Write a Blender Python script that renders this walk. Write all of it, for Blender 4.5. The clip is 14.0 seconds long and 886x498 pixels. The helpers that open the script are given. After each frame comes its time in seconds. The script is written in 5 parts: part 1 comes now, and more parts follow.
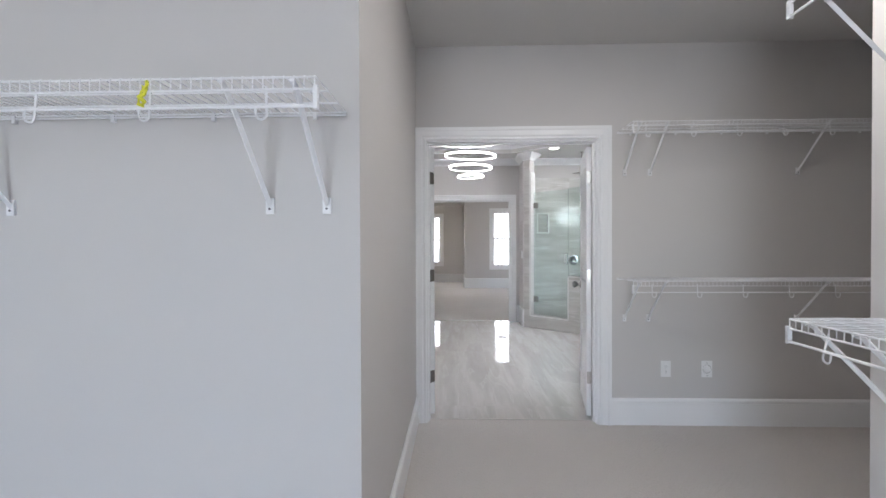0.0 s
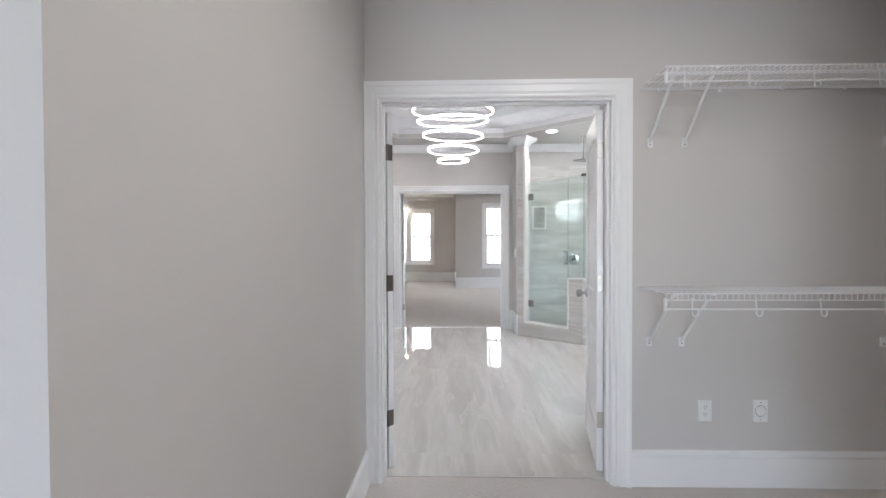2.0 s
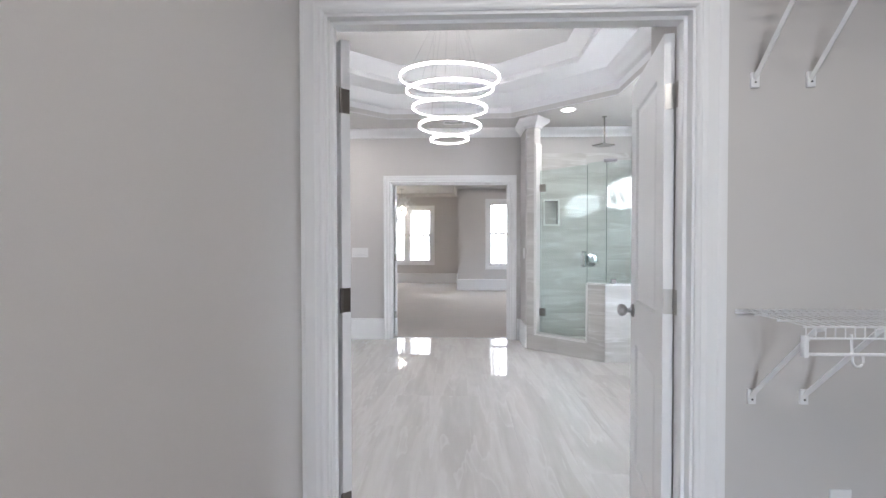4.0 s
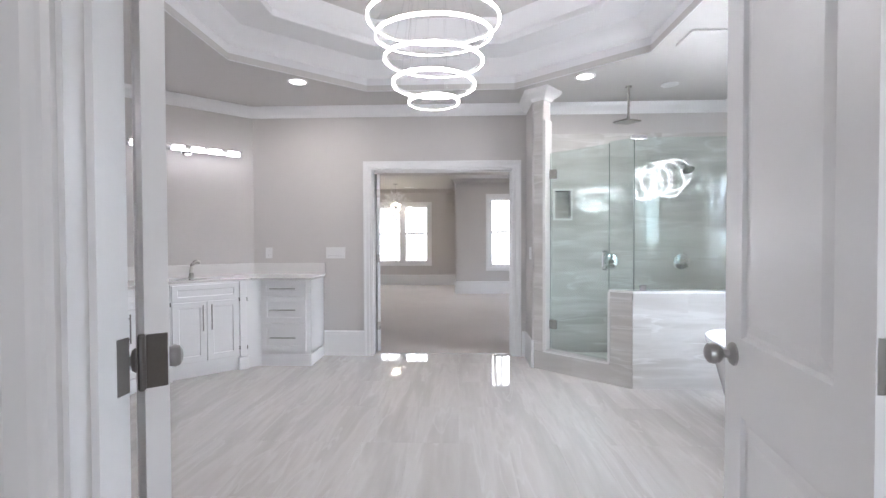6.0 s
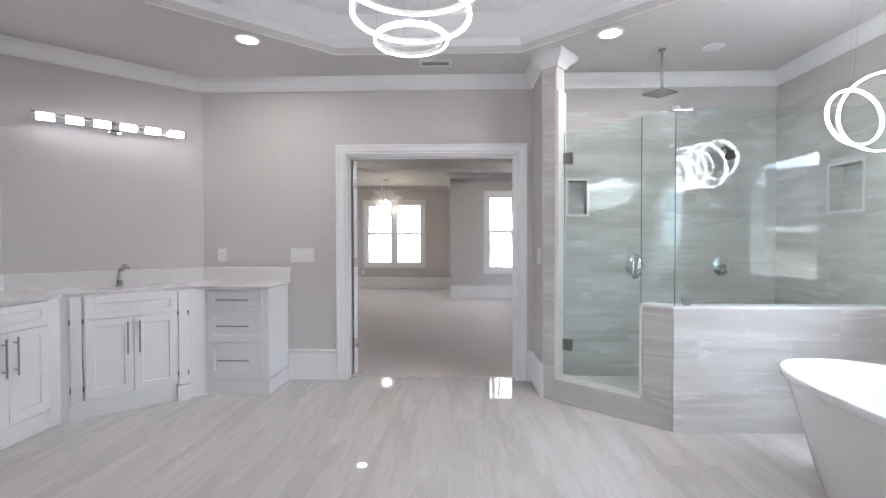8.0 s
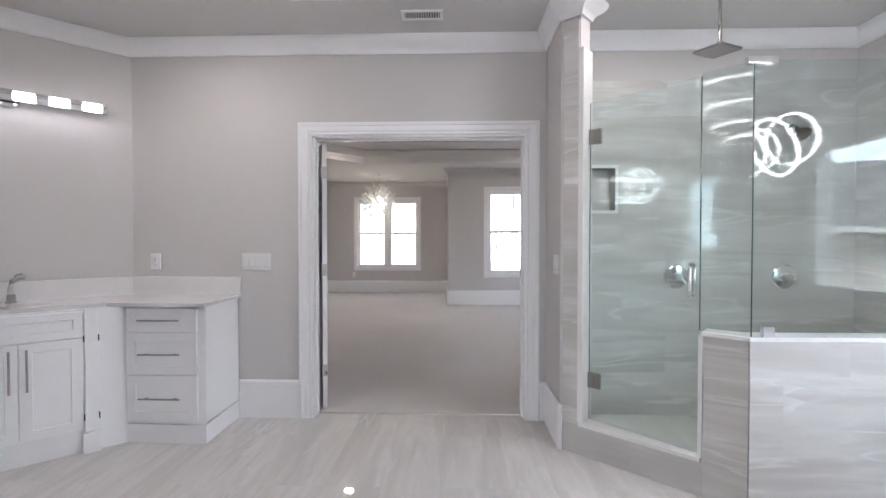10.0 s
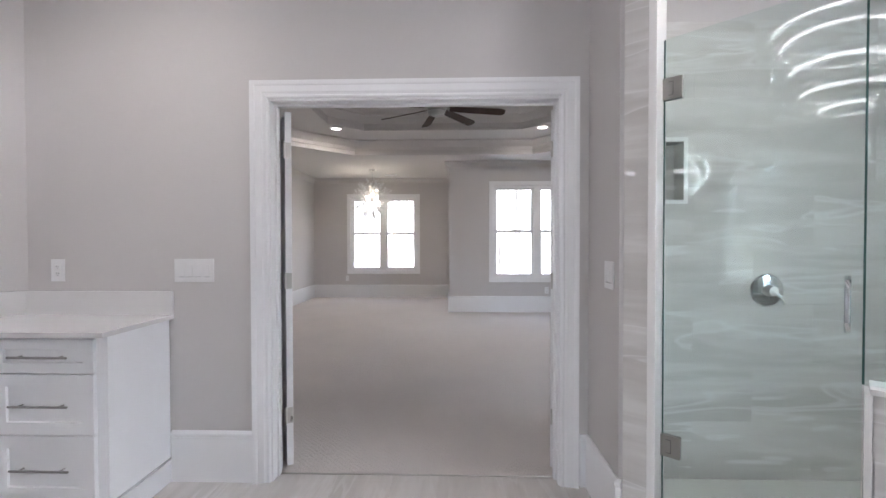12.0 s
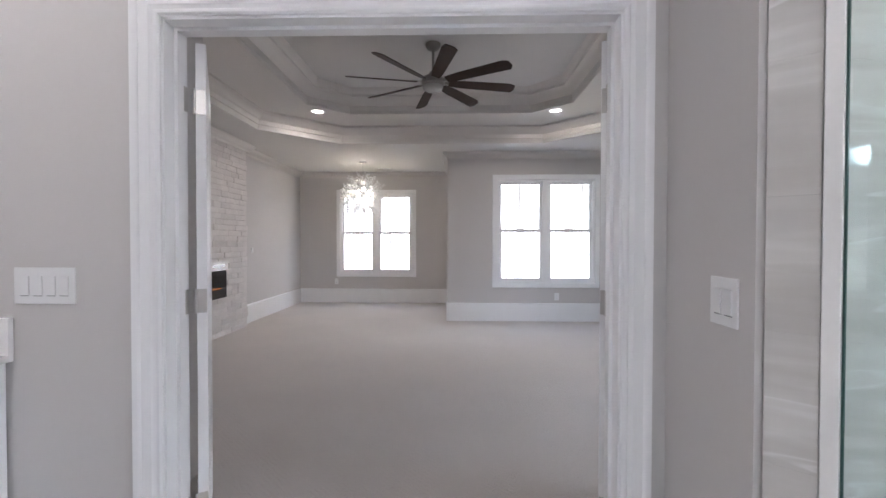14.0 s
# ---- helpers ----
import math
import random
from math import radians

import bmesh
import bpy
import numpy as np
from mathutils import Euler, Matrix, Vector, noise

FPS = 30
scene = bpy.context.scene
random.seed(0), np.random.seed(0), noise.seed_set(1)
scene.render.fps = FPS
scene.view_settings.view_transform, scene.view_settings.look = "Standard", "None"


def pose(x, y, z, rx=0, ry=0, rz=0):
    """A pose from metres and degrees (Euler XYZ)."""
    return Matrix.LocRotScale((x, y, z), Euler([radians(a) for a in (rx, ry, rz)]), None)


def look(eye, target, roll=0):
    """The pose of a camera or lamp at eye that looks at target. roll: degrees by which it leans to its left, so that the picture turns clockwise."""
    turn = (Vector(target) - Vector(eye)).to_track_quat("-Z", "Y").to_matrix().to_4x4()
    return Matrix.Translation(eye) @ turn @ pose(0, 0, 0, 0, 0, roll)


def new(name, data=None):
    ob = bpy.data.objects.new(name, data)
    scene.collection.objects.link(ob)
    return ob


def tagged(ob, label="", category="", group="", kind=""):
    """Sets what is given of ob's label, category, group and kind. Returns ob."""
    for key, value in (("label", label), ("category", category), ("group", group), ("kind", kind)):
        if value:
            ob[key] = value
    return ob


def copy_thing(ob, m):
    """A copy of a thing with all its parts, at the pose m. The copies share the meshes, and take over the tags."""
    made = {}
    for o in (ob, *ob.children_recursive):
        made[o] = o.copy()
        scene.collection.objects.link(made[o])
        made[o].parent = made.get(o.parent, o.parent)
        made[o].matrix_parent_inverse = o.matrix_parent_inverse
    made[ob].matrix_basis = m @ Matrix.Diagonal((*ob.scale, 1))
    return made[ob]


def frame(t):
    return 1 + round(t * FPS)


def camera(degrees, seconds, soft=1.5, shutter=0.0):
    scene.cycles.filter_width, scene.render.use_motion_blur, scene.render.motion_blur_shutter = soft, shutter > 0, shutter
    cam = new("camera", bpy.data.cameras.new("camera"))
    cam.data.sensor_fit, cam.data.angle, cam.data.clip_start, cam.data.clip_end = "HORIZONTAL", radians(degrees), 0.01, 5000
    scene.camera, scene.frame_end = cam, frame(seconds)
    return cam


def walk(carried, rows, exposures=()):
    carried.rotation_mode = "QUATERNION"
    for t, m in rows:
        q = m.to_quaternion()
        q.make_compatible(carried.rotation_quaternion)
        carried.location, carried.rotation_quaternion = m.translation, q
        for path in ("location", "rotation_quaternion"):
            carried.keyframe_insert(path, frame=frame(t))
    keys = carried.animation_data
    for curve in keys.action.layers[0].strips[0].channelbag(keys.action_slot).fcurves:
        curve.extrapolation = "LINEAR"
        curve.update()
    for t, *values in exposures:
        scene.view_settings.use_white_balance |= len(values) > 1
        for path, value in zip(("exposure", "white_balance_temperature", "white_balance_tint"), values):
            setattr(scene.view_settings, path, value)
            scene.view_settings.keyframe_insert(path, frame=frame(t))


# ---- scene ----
cam = camera(89.8, 14.0)
PATH = [
    (0, (0.201, 0.203, 1.306), (0.137, 2.201, 1.286), -0.2),
    (0.5, (0.235, 0.406, 1.296), (0.171, 2.405, 1.274), -0.2),
    (1, (0.255, 0.640, 1.306), (0.191, 2.639, 1.280), -0.1),
    (1.5, (0.294, 0.842, 1.315), (0.234, 2.841, 1.286), -0.2),
    (2, (0.373, 1.071, 1.305), (0.324, 3.070, 1.272), -0.2),
    (2.5, (0.416, 1.265, 1.302), (0.368, 3.264, 1.267), -0.1),
    (3, (0.422, 1.492, 1.301), (0.369, 3.491, 1.264), -0.1),
    (5.5, (0.48, 2.618, 1.272), (0.407, 4.616, 1.238), -0.1),
    (6, (0.521, 2.862, 1.269), (0.448, 4.861, 1.232), -0.2),
    (6.5, (0.552, 3.086, 1.266), (0.483, 5.084, 1.232), -0.1),
    (7, (0.553, 3.297, 1.267), (0.486, 5.295, 1.231), -0.0),
    (7.5, (0.545, 3.502, 1.267), (0.478, 5.501, 1.235), -0.1),
    (8, (0.56, 3.711, 1.264), (0.5, 5.71, 1.23), -0.1),
    (10.5, (0.608, 4.755, 1.295), (0.548, 6.754, 1.259), -0.0),
    (11, (0.603, 4.967, 1.297), (0.544, 6.966, 1.261), -0.0),
    (11.5, (0.561, 5.189, 1.301), (0.503, 7.188, 1.265), 0.0),
    (12, (0.553, 5.401, 1.293), (0.496, 7.4, 1.259), -0.1),
    (12.5, (0.58, 5.633, 1.293), (0.521, 7.632, 1.26), -0.1),
    (13, (0.585, 5.826, 1.287), (0.529, 7.825, 1.257), 0.0),
    (13.5, (0.565, 6.045, 1.294), (0.51, 8.044, 1.261), 0.1),
    (14, (0.552, 6.265, 1.293), (0.498, 8.264, 1.26), 0.1),
]
walk(cam, [(t, look(eye, target, roll)) for t, eye, target, roll in PATH], [(0, 2.85, 6150, 12), (1, 2.97, 6200, 12), (2, 3.05, 6250, 12), (3, 3.05, 6150, 12), (5.5, 3.04, 6150, 14), (8, 2.89, 6180, 15), (10.5, 2.82, 6220, 16), (14, 2.87, 6100, 16)])

# ---- world, sun, large lights ----
world = bpy.data.worlds.new("world")
scene.world = world
world.use_nodes = True
wn, wl = world.node_tree.nodes, world.node_tree.links
sky = wn.new("ShaderNodeTexSky")
sky.sky_type, sky.sun_disc = "NISHITA", False
sky.sun_elevation, sky.sun_rotation = radians(38), radians(-90)
wl.new(sky.outputs[0], wn["Background"].inputs[0])
wn["Background"].inputs[1].default_value = 0.15

sun = new("sun", bpy.data.lights.new("sun", "SUN"))
sun.data.energy, sun.data.angle, sun.data.color = 5.0, radians(0.5), (1, 0.95, 0.88)
sun.matrix_world = look((-20, 0, 15.6), (0, 0, 0))


def area_lamp(name, eye, target, w, h, power, colour, spread=180):
    ob = new(name, bpy.data.lights.new(name, "AREA"))
    ob.data.shape, ob.data.size, ob.data.size_y = "RECTANGLE", w, h
    ob.data.energy, ob.data.color, ob.data.spread = power, colour, radians(spread)
    ob.matrix_world = look(eye, target)
    return ob


# daylight for the closet, in the opening of an unseen window assumed from its direction
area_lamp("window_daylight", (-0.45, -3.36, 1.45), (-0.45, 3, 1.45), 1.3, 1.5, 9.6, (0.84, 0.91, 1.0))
# the light that the lit recessed downlights throw down
for x, y, z, power, tint in ((-0.965, 6.94, 2.73, 1.2, (1, 0.94, 0.87)), (1.655, 6.93, 2.73, 0.8, (1, 0.94, 0.87)), (-1.22, 11.98, 2.955, 1.3, (1, 0.88, 0.74)), (1.83, 12.0, 2.955, 1.3, (1, 0.88, 0.74))):
    area_lamp("downlight_lamp", (x, y, z), (x, y + 0.001, 0), 0.13, 0.13, power, tint)
# fill lamp added outside above the tub window, brightening floor and low walls
area_lamp("tub_window_daylight", (4.05, 5.68, 2.45), (0.4, 5.9, 0.45), 1.3, 1.0, 12.5, (0.80, 0.90, 1.0))
area_lamp("closet_ceiling_lamp", (1.15, 1.85, 2.70), (1.15, 1.851, 0), 0.26, 0.26, 2.15, (1, 0.95, 0.87))
# the bulbs at the heart of the alcove's crystal chandelier
burst_lamp = new("chandelier_lamp", bpy.data.lights.new("chandelier_lamp", "POINT"))
burst_lamp.data.energy, burst_lamp.data.color, burst_lamp.data.shadow_soft_size = 5.0, (1, 0.86, 0.66), 0.06
burst_lamp.location = (-1.12, 14.3, 2.123)


# ---- materials ----
def mat(name, colour, rough=0.5, metal=0.0, grain=0.0, grain_scale=60.0, blotch=0.06, blotch_scale=1.5, bump=0.0, spec=0.5, coat=0.0):
    """A principled paint or metal with grain and blotches in object space."""
    m = bpy.data.materials.new(name)
    m.use_nodes = True
    n, l = m.node_tree.nodes, m.node_tree.links
    b = n["Principled BSDF"]
    b.inputs["Roughness"].default_value, b.inputs["Metallic"].default_value = rough, metal
    b.inputs["Specular IOR Level"].default_value = spec
    b.inputs["Coat Weight"].default_value = coat
    geo = n.new("ShaderNodeNewGeometry")
    big = n.new("ShaderNodeTexNoise")
    big.inputs["Scale"].default_value, big.inputs["Detail"].default_value = blotch_scale, 3
    l.new(geo.outputs["Position"], big.inputs["Vector"])
    fine = n.new("ShaderNodeTexNoise")
    fine.inputs["Scale"].default_value, fine.inputs["Detail"].default_value = grain_scale, 4
    l.new(geo.outputs["Position"], fine.inputs["Vector"])
    ramp = n.new("ShaderNodeMapRange")
    ramp.inputs["To Min"].default_value, ramp.inputs["To Max"].default_value = 1 - blotch, 1 + blotch
    l.new(big.outputs["Fac"], ramp.inputs["Value"])
    ramp2 = n.new("ShaderNodeMapRange")
    ramp2.inputs["To Min"].default_value, ramp2.inputs["To Max"].default_value = 1 - grain, 1 + grain
    l.new(fine.outputs["Fac"], ramp2.inputs["Value"])
    mul = n.new("ShaderNodeMath")
    mul.operation = "MULTIPLY"
    l.new(ramp.outputs[0], mul.inputs[0])
    l.new(ramp2.outputs[0], mul.inputs[1])
    mix = n.new("ShaderNodeVectorMath")
    mix.operation = "SCALE"
    mix.inputs[0].default_value = colour
    l.new(mul.outputs[0], mix.inputs["Scale"])
    l.new(mix.outputs[0], b.inputs["Base Color"])
    rr = n.new("ShaderNodeMapRange")
    rr.inputs["To Min"].default_value, rr.inputs["To Max"].default_value = max(0, rough * 0.95), min(1, rough * 1.05)
    l.new(big.outputs["Fac"], rr.inputs["Value"])
    l.new(rr.outputs[0], b.inputs["Roughness"])
    if bump:
        bp = n.new("ShaderNodeBump")
        bp.inputs["Strength"].default_value, bp.inputs["Distance"].default_value = bump, 0.004
        l.new(fine.outputs["Fac"], bp.inputs["Height"])
        l.new(bp.outputs[0], b.inputs["Normal"])
    return m


def glow(name, colour, strength):
    m = bpy.data.materials.new(name)
    m.use_nodes = True
    n, l = m.node_tree.nodes, m.node_tree.links
    e = n.new("ShaderNodeEmission")
    e.inputs[0].default_value, e.inputs[1].default_value = (*colour, 1), strength
    l.new(e.outputs[0], n["Material Output"].inputs[0])
    return m


def beaded(m, scale):
    """Break a glow into small faceted crystal beads."""
    n, l = m.node_tree.nodes, m.node_tree.links
    e = next(k for k in n if k.type == "EMISSION")
    geo, v, r = n.new("ShaderNodeNewGeometry"), n.new("ShaderNodeTexVoronoi"), n.new("ShaderNodeMapRange")
    v.inputs["Scale"].default_value = scale
    r.inputs["From Min"].default_value, r.inputs["From Max"].default_value = 0.15, 0.75
    r.inputs["To Min"].default_value, r.inputs["To Max"].default_value = e.inputs[1].default_value * 1.7, e.inputs[1].default_value * 0.3
    l.new(geo.outputs["Position"], v.inputs["Vector"])
    l.new(v.outputs["Distance"], r.inputs["Value"])
    l.new(r.outputs[0], e.inputs[1])
    return m


def glass(name, tint):
    """Clear pane: straight through with a tint, mirror-sharp gloss that grows towards grazing angles."""
    m = bpy.data.materials.new(name)
    m.use_nodes = True
    n, l = m.node_tree.nodes, m.node_tree.links
    t, g, f, p, a, x = (n.new(k) for k in ("ShaderNodeBsdfTransparent", "ShaderNodeBsdfGlossy", "ShaderNodeLayerWeight", "ShaderNodeMath", "ShaderNodeMath", "ShaderNodeMixShader"))
    t.inputs[0].default_value, g.inputs["Roughness"].default_value, f.inputs[0].default_value = (*tint, 1), 0.0, 0.5
    p.operation, p.inputs[1].default_value = "POWER", 4.5
    a.operation, a.inputs[1].default_value, a.inputs[2].default_value = "MULTIPLY_ADD", 0.9, 0.04
    l.new(f.outputs["Facing"], p.inputs[0])
    l.new(p.outputs[0], a.inputs[0])
    l.new(a.outputs[0], x.inputs[0])
    l.new(t.outputs[0], x.inputs[1])
    l.new(g.outputs[0], x.inputs[2])
    l.new(x.outputs[0], n["Material Output"].inputs[0])
    return m


def stone(name, light, dark, vein, scale, shift, rough, coat=0.0):
    """Vein-cut stone-look porcelain: long wavy bands, each piece cut from a slightly different place of the slab."""
    m = bpy.data.materials.new(name)
    m.use_nodes = True
    n, l = m.node_tree.nodes, m.node_tree.links
    b = n["Principled BSDF"]
    b.inputs["Coat Weight"].default_value, b.inputs["Coat Roughness"].default_value = coat, 0.01
    geo, info = n.new("ShaderNodeNewGeometry"), n.new("ShaderNodeObjectInfo")
    sc, off = n.new("ShaderNodeVectorMath"), n.new("ShaderNodeVectorMath")
    sc.operation, off.operation = "SCALE", "ADD"
    sc.inputs[0].default_value = shift
    l.new(info.outputs["Random"], sc.inputs["Scale"])
    l.new(geo.outputs["Position"], off.inputs[0])
    l.new(sc.outputs[0], off.inputs[1])

    def bands(across, along, detail, rough_n, dist):
        mp = n.new("ShaderNodeMapping")
        mp.inputs["Scale"].default_value = [across if k else along for k in scale]
        l.new(off.outputs[0], mp.inputs["Vector"])
        t = n.new("ShaderNodeTexNoise")
        t.inputs["Scale"].default_value, t.inputs["Detail"].default_value = 1.0, detail
        t.inputs["Roughness"].default_value, t.inputs["Distortion"].default_value = rough_n, dist
        l.new(mp.outputs[0], t.inputs["Vector"])
        return t

    def ramp(source, *stops):
        r = n.new("ShaderNodeValToRGB")
        e = r.color_ramp.elements
        e[0].position, e[0].color = stops[0][0], (*stops[0][1], 1)
        e[1].position, e[1].color = stops[-1][0], (*stops[-1][1], 1)
        for p, c in stops[1:-1]:
            e.new(p).color = (*c, 1)
        l.new(source.outputs["Fac"], r.inputs[0])
        return r

    broad, fine, white = bands(5.2, 0.7, 4, 0.56, 0.4), bands(24, 1.7, 3, 0.55, 0.6), bands(8.5, 1.2, 2, 0.5, 0.6)
    mid = [(p + q) / 2 for p, q in zip(light, dark)]
    r1 = ramp(broad, (0.32, dark), (0.47, mid), (0.53, light), (0.66, mid))
    r2 = ramp(fine, (0.34, (0.962, 0.957, 0.95)), (0.60, (1, 1, 1)))
    mx = n.new("ShaderNodeMix")
    mx.data_type, mx.blend_type = "RGBA", "MULTIPLY"
    mx.inputs["Factor"].default_value = 1
    l.new(r1.outputs[0], mx.inputs["A"])
    l.new(r2.outputs[0], mx.inputs["B"])
    r3 = ramp(white, (0.585, (0, 0, 0)), (0.605, (0.55, 0.55, 0.55)), (0.64, (0.12, 0.12, 0.12)), (0.68, (0, 0, 0)))
    mx2 = n.new("ShaderNodeMix")
    mx2.data_type = "RGBA"
    mx2.inputs["B"].default_value = (*vein, 1)
    l.new(r3.outputs[0], mx2.inputs["Factor"])
    l.new(mx.outputs["Result"], mx2.inputs["A"])
    shade, tint = n.new("ShaderNodeMapRange"), n.new("ShaderNodeVectorMath")
    shade.inputs["To Min"].default_value, shade.inputs["To Max"].default_value = 0.985, 1.012
    tint.operation = "SCALE"
    l.new(info.outputs["Random"], shade.inputs["Value"])
    l.new(mx2.outputs["Result"], tint.inputs[0])
    l.new(shade.outputs[0], tint.inputs["Scale"])
    l.new(tint.outputs[0], b.inputs["Base Color"])
    rr = n.new("ShaderNodeMapRange")
    rr.inputs["To Min"].default_value, rr.inputs["To Max"].default_value = rough, rough * 1.6
    l.new(broad.outputs["Fac"], rr.inputs["Value"])
    l.new(rr.outputs[0], b.inputs["Roughness"])
    return m


def carpet_material(name, colour):
    """Looped carpet with a small diamond lattice pressed into it."""
    m = mat(name, colour, 0.95, 0, 0.16, 260, 0.07, 1.3, 0, 0.1)
    n, l = m.node_tree.nodes, m.node_tree.links
    b = n["Principled BSDF"]
    geo = n.new("ShaderNodeNewGeometry")
    mp = n.new("ShaderNodeMapping")
    mp.inputs["Rotation"].default_value = (0, 0, radians(45))
    l.new(geo.outputs["Position"], mp.inputs["Vector"])
    v = n.new("ShaderNodeTexVoronoi")
    v.inputs["Scale"].default_value, v.inputs["Randomness"].default_value = 36, 0.25
    l.new(mp.outputs[0], v.inputs["Vector"])
    f = n.new("ShaderNodeTexNoise")
    f.inputs["Scale"].default_value, f.inputs["Detail"].default_value = 380, 3
    l.new(geo.outputs["Position"], f.inputs["Vector"])
    add = n.new("ShaderNodeMath")
    add.operation = "ADD"
    l.new(v.outputs["Distance"], add.inputs[0])
    l.new(f.outputs["Fac"], add.inputs[1])
    bp = n.new("ShaderNodeBump")
    bp.inputs["Strength"].default_value, bp.inputs["Distance"].default_value = 0.9, 0.006
    l.new(add.outputs[0], bp.inputs["Height"])
    l.new(bp.outputs[0], b.inputs["Normal"])
    return m


PAINT = mat("greige_wall_paint", (0.60, 0.578, 0.565), 0.75, 0, 0.015, 300, 0.025, 1.1, 0.06, 0.3)
CEIL = mat("flat_ceiling_paint", (0.64, 0.625, 0.61), 0.9, 0, 0.015, 260, 0.02, 0.9, 0.05, 0.2)
WHITE = mat("white_trim_paint", (0.84, 0.84, 0.845), 0.32, 0, 0.01, 120, 0.02, 2.0, 0.02)
BEDTRAY = mat("semi_gloss_greige_paint", (0.60, 0.575, 0.55), 0.38, 0, 0.01, 160, 0.02, 1.6, 0.02)
TRAYWHITE = mat("white_tray_paint", (0.84, 0.84, 0.855), 0.5, 0, 0.01, 160, 0.02, 1.6, 0.03)
CABINET = mat("white_cabinet_lacquer", (0.89, 0.893, 0.90), 0.42, 0, 0.01, 150, 0.015, 2.4)
QUARTZ = mat("white_quartz", (0.76, 0.75, 0.74), 0.14, 0, 0.05, 420, 0.03, 5.0)
ACRYLIC = mat("white_acrylic", (0.86, 0.86, 0.87), 0.10, 0, 0.004, 80, 0.01, 1.0, 0, 0.5, 0.4)
NICKEL = mat("brushed_nickel", (0.57, 0.555, 0.53), 0.28, 1.0, 0.06, 500, 0.06, 12.0)
# hinge nickel with the dim reflections at the left jamb put into its colour
HINGESHADE = mat("hinge_nickel_shaded", (0.21, 0.195, 0.18), 0.34, 1.0, 0.08, 300, 0.08, 14.0)
HANDLE = mat("satin_steel_bar", (0.36, 0.35, 0.34), 0.3, 1.0, 0.05, 500, 0.05, 12.0)
STEEL = mat("satin_dark_nickel", (0.30, 0.29, 0.27), 0.28, 1.0, 0.05, 500, 0.05, 12.0)
PANEEDGE = mat("dark_green_glass_edge", (0.06, 0.12, 0.105), 0.15)
CHROME = mat("polished_chrome", (0.72, 0.73, 0.74), 0.08, 1.0, 0.02, 400, 0.03, 10.0)
# near-black for hollows, their shade put into the colour
GAPSHADE = mat("gap_shade", (0.05, 0.05, 0.05), 0.9)
WIRE = mat("white_vinyl_wire", (0.82, 0.82, 0.83), 0.35, 0, 0.01, 90, 0.02, 3.0)
PLASTIC = mat("white_plastic_plate", (0.80, 0.80, 0.80), 0.3, 0, 0.006, 120, 0.01, 4.0)
FROST = mat("unlit_frosted_glass", (0.42, 0.41, 0.40), 0.25, 0, 0.02, 120, 0.03, 6.0)
SLOT = mat("dark_slot", (0.08, 0.08, 0.08), 0.6)
CARPET = carpet_material("beige_looped_carpet", (0.67, 0.628, 0.598))
FLOORTILE = stone("polished_vein_cut_floor_tile", (0.645, 0.618, 0.592), (0.545, 0.517, 0.489), (0.69, 0.67, 0.65), (1, 0, 0), (0.05, 0.32, 0), 0.012, 0.3)
WALLTILE = stone("polished_vein_cut_wall_tile", (0.67, 0.655, 0.63), (0.535, 0.515, 0.49), (0.80, 0.795, 0.785), (0, 0, 1), (0.7, 0.7, 0.06), 0.0, 0.0)
SHOWERFLOOR = stone("honed_pale_floor_tile", (0.76, 0.745, 0.70), (0.68, 0.66, 0.62), (0.80, 0.79, 0.76), (1, 0, 0), (0, 0, 0), 0.3)
GROUT = mat("pale_grout", (0.655, 0.64, 0.62), 0.9, 0, 0.08, 200)
CURBWHITE = mat("white_stone_trim", (0.80, 0.79, 0.77), 0.2, 0, 0.03, 60, 0.04, 4.0)
SHGLASS = glass("green_tinted_shower_glass", (0.93, 0.977, 0.966))
PANEGLASS = glass("clear_window_glass", (0.98, 0.99, 0.99))
RINGLIGHT = beaded(glow("led_ring_light", (1.0, 0.965, 0.93), 2.5), 85)
PENDLIGHT = glow("led_pendant_light", (0.96, 0.98, 1.0), 5.2)
BARLIGHT = glow("vanity_cube_light", (1.0, 0.96, 0.98), 1.4)
SPOTLIGHT = glow("downlight_lens", (1.0, 0.97, 0.92), 1.36)
SPOTWARM = glow("warm_downlight_lens", (1.0, 0.93, 0.84), 1.22)
EASTSKY = glow("sky_sheet_glow", (0.78, 0.90, 1.0), 2.2)
BULB = glow("warm_bulb", (1.0, 0.86, 0.70), 4.0)
CRYSTAL = mat("crystal_beads", (0.90, 0.90, 0.90), 0.15, 0.0, 0.08, 900, 0.05, 30, 0.4, 0.9)
WALNUT = mat("dark_walnut_blade", (0.034, 0.016, 0.011), 0.6, 0, 0.3, 40, 0.1, 3.0, 0, 0.25)
BLACKGLASS = mat("black_firebox_glass", (0.012, 0.012, 0.013), 0.08)
EMBER = glow("ember_flame", (1.0, 0.32, 0.08), 0.0816)
LEDGESTONE = mat("pale_stacked_stone", (0.66, 0.63, 0.615), 0.9, 0, 0.18, 45, 0.10, 7.0, 0.5, 0.2)


def vary(m, low, high):
    """Let each piece that shares a mesh take its own shade."""
    n, l = m.node_tree.nodes, m.node_tree.links
    info, r, s = n.new("ShaderNodeObjectInfo"), n.new("ShaderNodeMapRange"), n.new("ShaderNodeVectorMath")
    r.inputs["To Min"].default_value, r.inputs["To Max"].default_value = low, high
    s.operation = "SCALE"
    b = n["Principled BSDF"].inputs["Base Color"]
    l.new(info.outputs["Random"], r.inputs["Value"])
    l.new(b.links[0].from_socket, s.inputs[0])
    l.new(r.outputs[0], s.inputs["Scale"])
    l.new(s.outputs[0], b)


